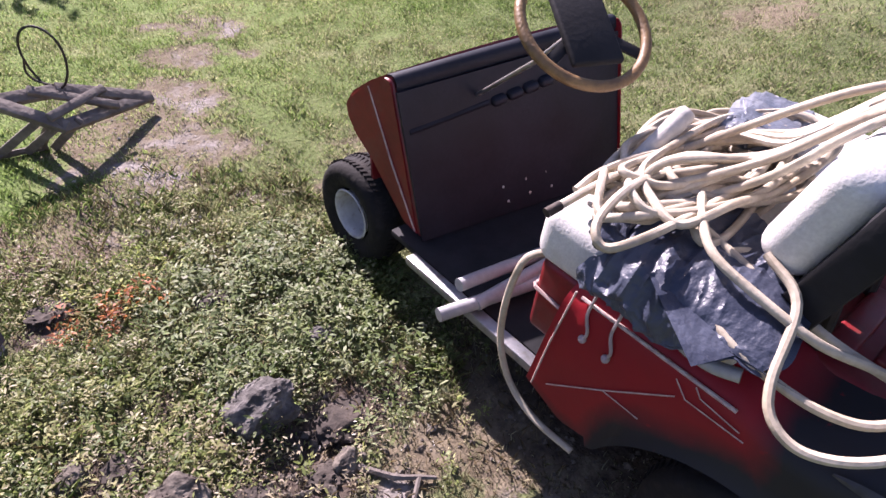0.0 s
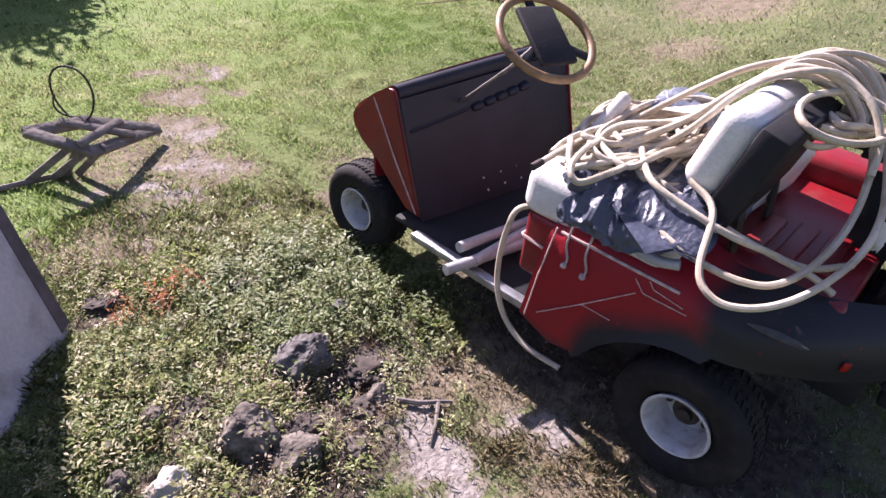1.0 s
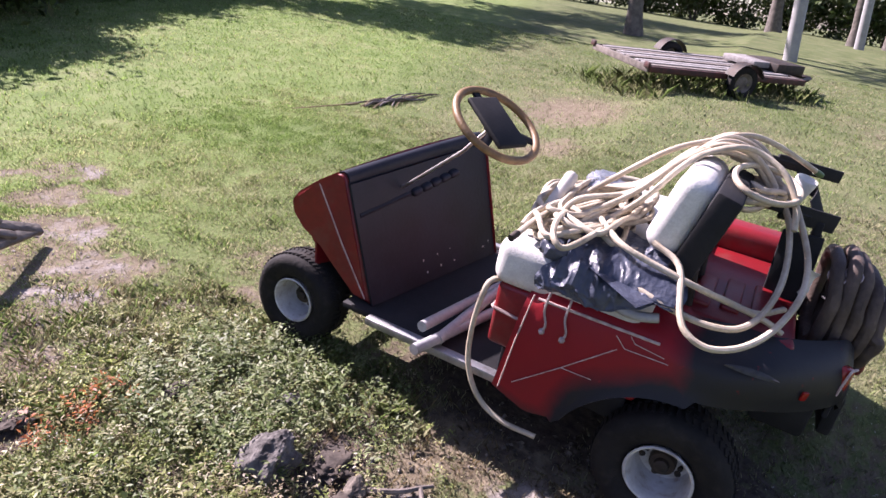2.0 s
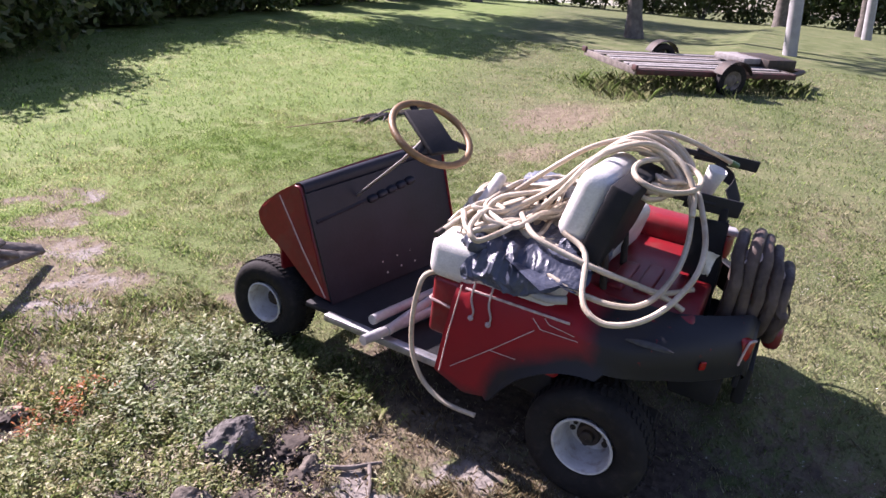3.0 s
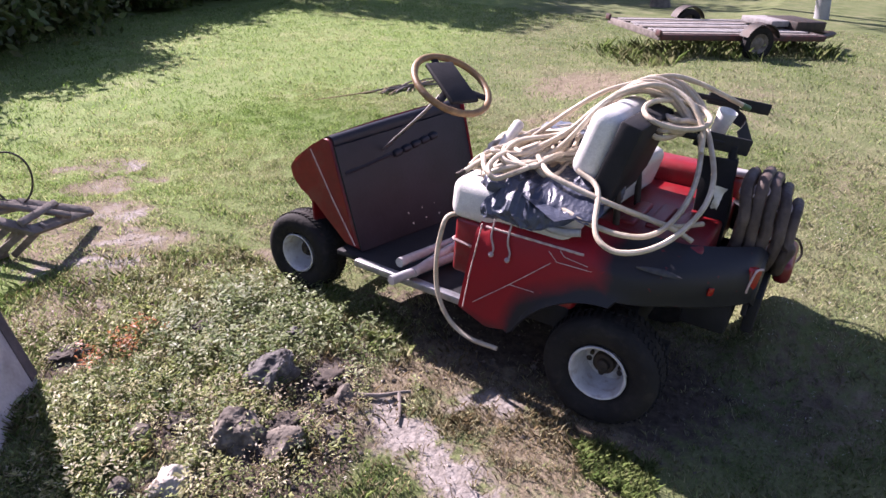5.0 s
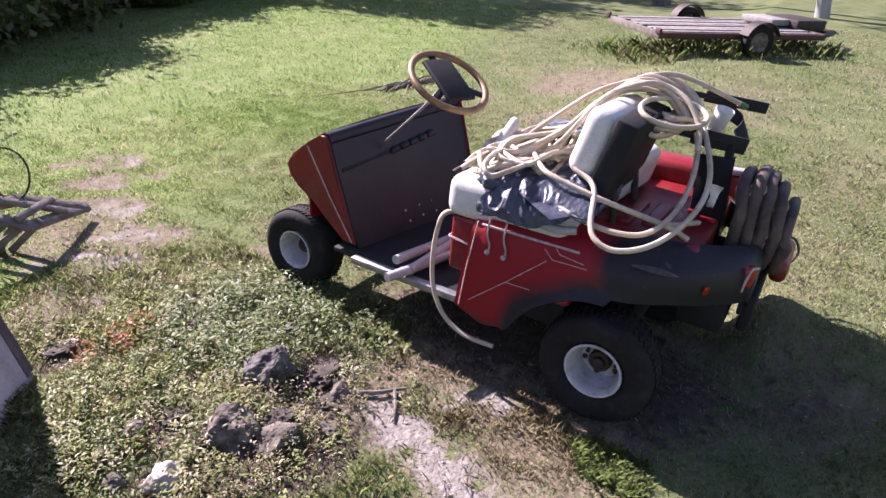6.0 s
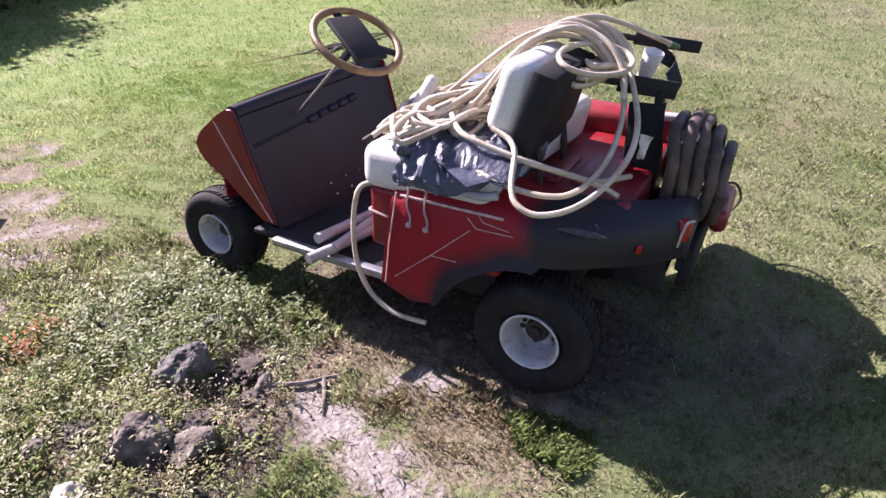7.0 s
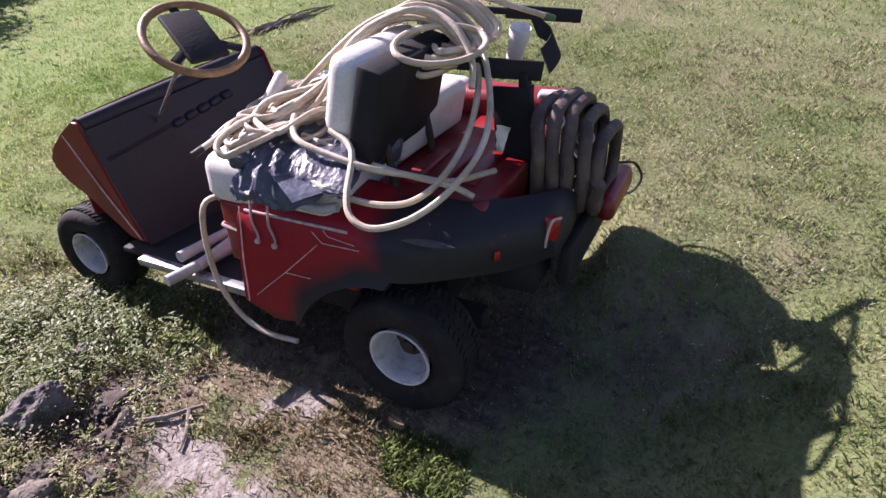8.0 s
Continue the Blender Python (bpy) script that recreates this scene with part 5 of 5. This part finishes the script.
# pale poles
for x, y, r0 in ((13.85, 0.10, 0.15), (22.2, -1.60, 0.15)):
    p = root("utility_pole", on_ground(x, y, 0, 0.1), "pale grey round pole standing in the lawn", "pole", "pale poles")
    bm = bmesh.new()
    tube(bm, [Vector((0, 0, z)) for z in (0, 0.5, 2, 4, 6, 8.5)], r0, 18, taper=lambda u: 1 - 0.3 * u)
    part("shaft", bm, M_POLE, p)
    bm = bmesh.new()
    tube(bm, [Vector((r0 * 0.7, -r0 * 0.8, z)) for z in (0.02, 1.2, 3.0)], 0.022, 8, taper=None)
    part("conduit", bm, M_PVC, p)


# ---- grass and weeds ----
gr = np.random.default_rng(11)
GRASS = np.array([(0.150, 0.220, 0.068), (0.205, 0.278, 0.095), (0.270, 0.318, 0.130), (0.310, 0.305, 0.172), (0.365, 0.335, 0.225)])

STRAW = np.array([(0.36, 0.29, 0.18), (0.28, 0.22, 0.13), (0.44, 0.38, 0.26), (0.20, 0.15, 0.09)])


def turf(name, count, x0, x1, y0, y1, height, width, label, keep, tones=GRASS, dry=0.8):
    xy = np.stack([gr.uniform(x0, x1, count), gr.uniform(y0, y1, count)], 1)
    ok = np.array([keep(x, y) for x, y in xy])
    xy = xy[ok]
    n = len(xy)
    z = np.array([gz(x, y) for x, y in xy])
    a = gr.uniform(0, 2 * np.pi, n)
    lean = gr.uniform(0.2, 1.1, n)
    h = height * gr.uniform(0.45, 1.25, n) * np.array([0.95 + 0.8 * noise.noise((x * 6, y * 6, 2.0)) for x, y in xy])
    w = width * gr.uniform(0.6, 1.3, n)
    base = np.stack([xy[:, 0], xy[:, 1], z - 0.004], 1)
    side = np.stack([-np.sin(a), np.cos(a), 0 * a], 1) * w[:, None]
    tip = np.stack([np.cos(a) * lean * h, np.sin(a) * lean * h, h], 1)
    mid = base + tip * np.array([0.35, 0.35, 0.6])
    quads = np.stack([base - side, base + side, mid + side * 0.8, base + tip, mid - side * 0.8], 1)
    patch = np.array([noise.noise((x * 0.8, y * 0.8, 5.0)) for x, y in xy])
    parched = np.array([bare_near(x, y)[0] for x, y in xy])
    patch += np.array([0.5 * noise.noise((x * 5, y * 5, 8.0)) for x, y in xy])
    lush = np.array([lush_at(x, y) for x, y in xy])
    pick = np.clip((gr.uniform(0, 1, n) + patch * 0.65 - 0.02 - 0.16 * lush + parched * dry) * len(tones), 0, len(tones) - 1).astype(int)
    fresh = np.stack([0.76 + 0.16 * lush, 0.80 + 0.22 * lush, 0.72 + 0.08 * lush], 1)
    return blades(name, quads, tones[pick] * fresh * gr.uniform(0.6, 1.45, (n, 1)), M_BLADE, label, "grass")


def lawn_keep(x, y):
    d, s = bare_near(x, y)
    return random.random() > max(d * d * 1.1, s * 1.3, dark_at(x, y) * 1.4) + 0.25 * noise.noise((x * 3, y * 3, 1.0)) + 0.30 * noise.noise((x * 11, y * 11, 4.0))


turf("lawn_grass", 430000, -2.7, 3.6, -2.6, 5.2, 0.023, 0.0020, "short mown lawn grass round the cart", lambda x, y: random.random() < min(max(min(3.6 - x, 5.2 - y, y + 2.6, (x + 2.7) * 1.6), 0) / 0.9, 1) and lawn_keep(x, y))
turf("lawn_grass", 200000, -3.0, 12.0, -4.0, 11.0, 0.030, 0.004, "short mown lawn grass further out", lambda x, y: random.random() < min(max(max(x - 2.6, y - 4.2, -1.8 - y), 0), 1) and lawn_keep(x, y))
turf("tall_grass", 15000, 6.2, 10.0, -0.8, 3.4, 0.15, 0.0032, "tall unmown grass round the trailer", lambda x, y: abs((x - 8.10) * 0.707 + (y - 1.27) * 0.707 + 0.10) < 0.98 + 0.45 * noise.noise((x * 4, y * 4, 4.0)) and abs((x - 8.10) * 0.707 - (y - 1.27) * 0.707) < 1.60 + 0.5 * noise.noise((x * 4, y * 4, 9.0)) and random.random() > 0.4 + noise.noise((x * 7, y * 7, 2.0)), GRASS[:4] * 0.75, 0.2)
turf("tall_grass", 6500, -1.0, -0.56, -0.42, 0.05, 0.038, 0.0019, "green tuft of grass in the bare soil", lambda x, y: ((x + 0.78) / 0.13) ** 2 + ((y + 0.19) / 0.15) ** 2 < 1 + 0.9 * noise.noise((x * 12, y * 12, 1.0)), GRASS[:3] * 0.85, 0.0)
turf("tall_grass", 900, -0.80, -0.54, 0.78, 1.06, 0.06, 0.0018, "pale grass tuft beside the sill", lambda x, y: ((x + 0.66) / 0.10) ** 2 + ((y - 0.93) / 0.11) ** 2 < 1, GRASS[1:], 0.0)

turf("dry_grass", 5200, -1.02, -0.55, -0.12, 0.50, 0.026, 0.0017, "olive and straw-coloured grass on worn ground", lambda x, y: random.random() > 1.5 * bare_at(x, y)[1] + 0.35 * noise.noise((x * 9, y * 9, 6.0)), np.vstack([GRASS[1:4], STRAW]), 0.3)


def leaf(quads, p, out, up, s, wide):
    """One pointed leaf, a little folded along its rib and drooping at the tip."""
    w = out.cross(up).normalized() * s * wide
    n = w.cross(out).normalized() * s * 0.10
    quads.append([tuple(v) for v in (p, p + out * s * 0.55 + w * 0.8 + n, p + out * s * 1.15 + w * 0.75 + n, p + out * s * 1.8 - n * 2.0, p + out * s * 1.15 - w * 0.75 + n, p + out * s * 0.55 - w * 0.8 + n)])


def weed_patch(name, count, centre, radii, size, height, leaves, tones, label, seed, clump, sparse=0.9):
    quads, cols = [], []
    r = random.Random(seed)
    placed = tries = 0
    while placed < count and tries < count * 40:
        tries += 1
        x, y = centre[0] + r.uniform(-1, 1) * radii[0], centre[1] + r.uniform(-1, 1) * radii[1]
        d = ((x - centre[0]) / radii[0]) ** 2 + ((y - centre[1]) / radii[1]) ** 2
        if d > 1 or r.random() < d * 0.7 + sparse * (noise.noise((x * clump, y * clump, seed)) + 0.5 * noise.noise((x * clump * 2.7, y * clump * 2.7, seed))):
            continue
        if r.random() < max(bare_at(x, y)[1] * 1.5, dark_at(x, y) * 1.05) or any(math.hypot((x - q[0]) / (q[2][0] * 0.6), (y - q[1]) / (q[2][1] * 0.6)) < 1 for q in ROCKS):
            continue
        placed += 1
        base = Vector((x, y, gz(x, y)))
        vigour = r.uniform(0.5, 1.2)
        tall = height * vigour
        hue = tones[min(int(r.random() ** 1.3 * len(tones)), len(tones) - 1)]
        lean = Vector((r.uniform(-0.4, 0.4), r.uniform(-0.4, 0.4), 1))
        for k in range(int(leaves * r.uniform(0.6, 1.3))):
            a, u = r.uniform(0, 6.28), r.random()
            p = base + lean * (tall * u) + Vector((math.cos(a), math.sin(a), 0)) * size * r.uniform(0.2, 2.4) * (1.2 - u * 0.6)
            out = Vector((math.cos(a + r.uniform(-0.7, 0.7)), math.sin(a + r.uniform(-0.7, 0.7)), r.uniform(-0.25, 0.7))).normalized()
            up = Vector((r.uniform(-0.5, 0.5), r.uniform(-0.5, 0.5), 1))
            leaf(quads, p, out, up, size * vigour * r.uniform(0.5, 1.25), r.uniform(0.26, 0.42))
            cols.append(np.array(hue) * r.uniform(0.7, 1.3))
    return blades(name, np.array(quads), np.array(cols), M_WEED, label, "weeds")


OLIVE = [(0.160, 0.200, 0.052), (0.210, 0.245, 0.072), (0.265, 0.285, 0.100), (0.335, 0.325, 0.150), (0.42, 0.39, 0.25)]
FRESH = [(0.110, 0.155, 0.048), (0.150, 0.200, 0.070), (0.205, 0.250, 0.105), (0.27, 0.295, 0.155)]
weed_patch("broadleaf_weeds", 560, (-0.85, 1.42), (0.52, 0.58), 0.0142, 0.10, 21, FRESH, "leafy green weeds crowding under the cart's sill", 23, 4.0, 1.0)
weed_patch("broadleaf_weeds", 1750, (-1.25, 1.50), (1.0, 1.0), 0.0100, 0.050, 15, OLIVE, "low yellowish weeds spread over rough ground", 29, 4.2, 1.5)
weed_patch("broadleaf_weeds", 470, (-1.64, 1.08), (0.56, 0.55), 0.0115, 0.080, 18, OLIVE + FRESH[:2], "weeds with pale leaves between rocks and slab", 31, 4.0, 0.8)
weed_patch("dead_weeds", 230, (-1.36, 0.92), (0.50, 0.30), 0.0085, 0.075, 13, [(0.26, 0.21, 0.13), (0.19, 0.145, 0.09), (0.34, 0.29, 0.19), (0.22, 0.22, 0.10)], "dry tan weeds drooping over the rocks", 59, 5.0, 0.6)
weed_patch("dead_weeds", 130, (-1.42, 2.12), (0.34, 0.30), 0.0075, 0.045, 12, [(0.27, 0.19, 0.15), (0.21, 0.15, 0.11), (0.33, 0.27, 0.18)], "dry brownish stems on worn ground by the slab", 67, 5.0, 0.6)
weed_patch("red_weeds", 42, (-1.39, 1.83), (0.20, 0.12), 0.012, 0.07, 14, [(0.42, 0.15, 0.04), (0.34, 0.11, 0.04), (0.30, 0.24, 0.09)], "reddish-orange wilting weeds among the green", 37, 5.0, 0.3)
weed_patch("white_flowers", 260, (-1.38, 1.15), (0.80, 0.70), 0.0065, 0.09, 2, [(0.62, 0.60, 0.55), (0.50, 0.49, 0.42)], "tiny pale flower heads above the weeds", 41, 2.5, 0.9)

weed_patch("broadleaf_weeds", 70, (-1.28, 1.98), (0.26, 0.20), 0.0095, 0.05, 14, [(0.30, 0.36, 0.07), (0.24, 0.31, 0.06), (0.38, 0.40, 0.12)], "bright yellow-green weeds at the edge of worn ground", 53, 5.0, 0.4)

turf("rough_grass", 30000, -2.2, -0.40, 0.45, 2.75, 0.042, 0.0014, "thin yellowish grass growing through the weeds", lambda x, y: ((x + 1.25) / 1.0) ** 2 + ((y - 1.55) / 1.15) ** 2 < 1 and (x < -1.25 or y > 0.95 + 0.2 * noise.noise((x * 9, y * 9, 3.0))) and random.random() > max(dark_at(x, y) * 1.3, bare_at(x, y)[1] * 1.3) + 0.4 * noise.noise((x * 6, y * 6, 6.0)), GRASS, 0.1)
turf("dry_straw", 12000, -2.2, -0.4, 0.1, 2.9, 0.036, 0.0013, "dry straw and stems lying among the weeds", lambda x, y: ((x + 1.2) / 1.0) ** 2 + ((y - 1.4) / 1.3) ** 2 < 1 and random.random() > bare_at(x, y)[1] * 0.9, STRAW)
weed_patch("white_flowers", 170, (0.15, -0.85), (0.55, 0.55), 0.0075, 0.03, 2, [(0.62, 0.60, 0.55), (0.50, 0.49, 0.42)], "tiny pale clover heads in shaded lawn", 43, 2.5, 0.4)
weed_patch("white_flowers", 120, (1.55, -0.75), (0.45, 0.60), 0.0070, 0.03, 3, [(0.60, 0.58, 0.52), (0.50, 0.49, 0.42)], "tiny pale clover heads in sunny lawn", 47, 2.5, 0.4)


def scattered(name, count, centre, radii, size, material, label, category, seed):
    """Small loose stones or crumbs lying on the ground, in one mesh."""
    r = random.Random(seed)
    verts, faces = [], []
    while len(faces) < count * 8:
        x, y = centre[0] + r.gauss(0, 0.45) * radii[0], centre[1] + r.gauss(0, 0.45) * radii[1]
        k = size * r.uniform(0.35, 1.3) * (1.8 if r.random() < 0.08 else 1)
        b = len(verts)
        z = gz(x, y) + k * 0.3
        for d in ((1, 0, 0), (0, 1, 0), (-1, 0, 0), (0, -1, 0), (0, 0, 0.7), (0, 0, -0.7)):
            verts.append((x + k * d[0] * r.uniform(0.6, 1.3), y + k * d[1] * r.uniform(0.6, 1.3), z + k * d[2] * r.uniform(0.6, 1.2)))
        for i in range(4):
            j = (i + 1) % 4
            faces += [(b + i, b + j, b + 4), (b + j, b + i, b + 5)]
    me = bpy.data.meshes.new(name)
    me.from_pydata(verts, [], faces)
    me.materials.append(material)
    return tagged(new(name, me), label, category, kind="stuff")


scattered("pebbles", 130, (-1.08, 0.50), (0.34, 0.55), 0.0040, M_PALEROCK, "small pale pebbles strewn on bare sand", "pebbles", 61)
scattered("soil_crumbs", 520, (-1.30, 0.92), (0.55, 0.30), 0.011, M_BROWNROCK, "brown crumbs of soil and stone round the rocks", "soil", 63)
scattered("soil_crumbs", 420, (-0.88, 2.75), (0.55, 0.75), 0.006, M_PALEROCK, "pale crumbs of soil on worn ground", "soil", 65)
scattered("soil_crumbs", 260, (-0.50, 0.35), (0.35, 0.9), 0.009, M_BROWNROCK, "dark crumbs of dirt on shaded ground", "soil", 67)
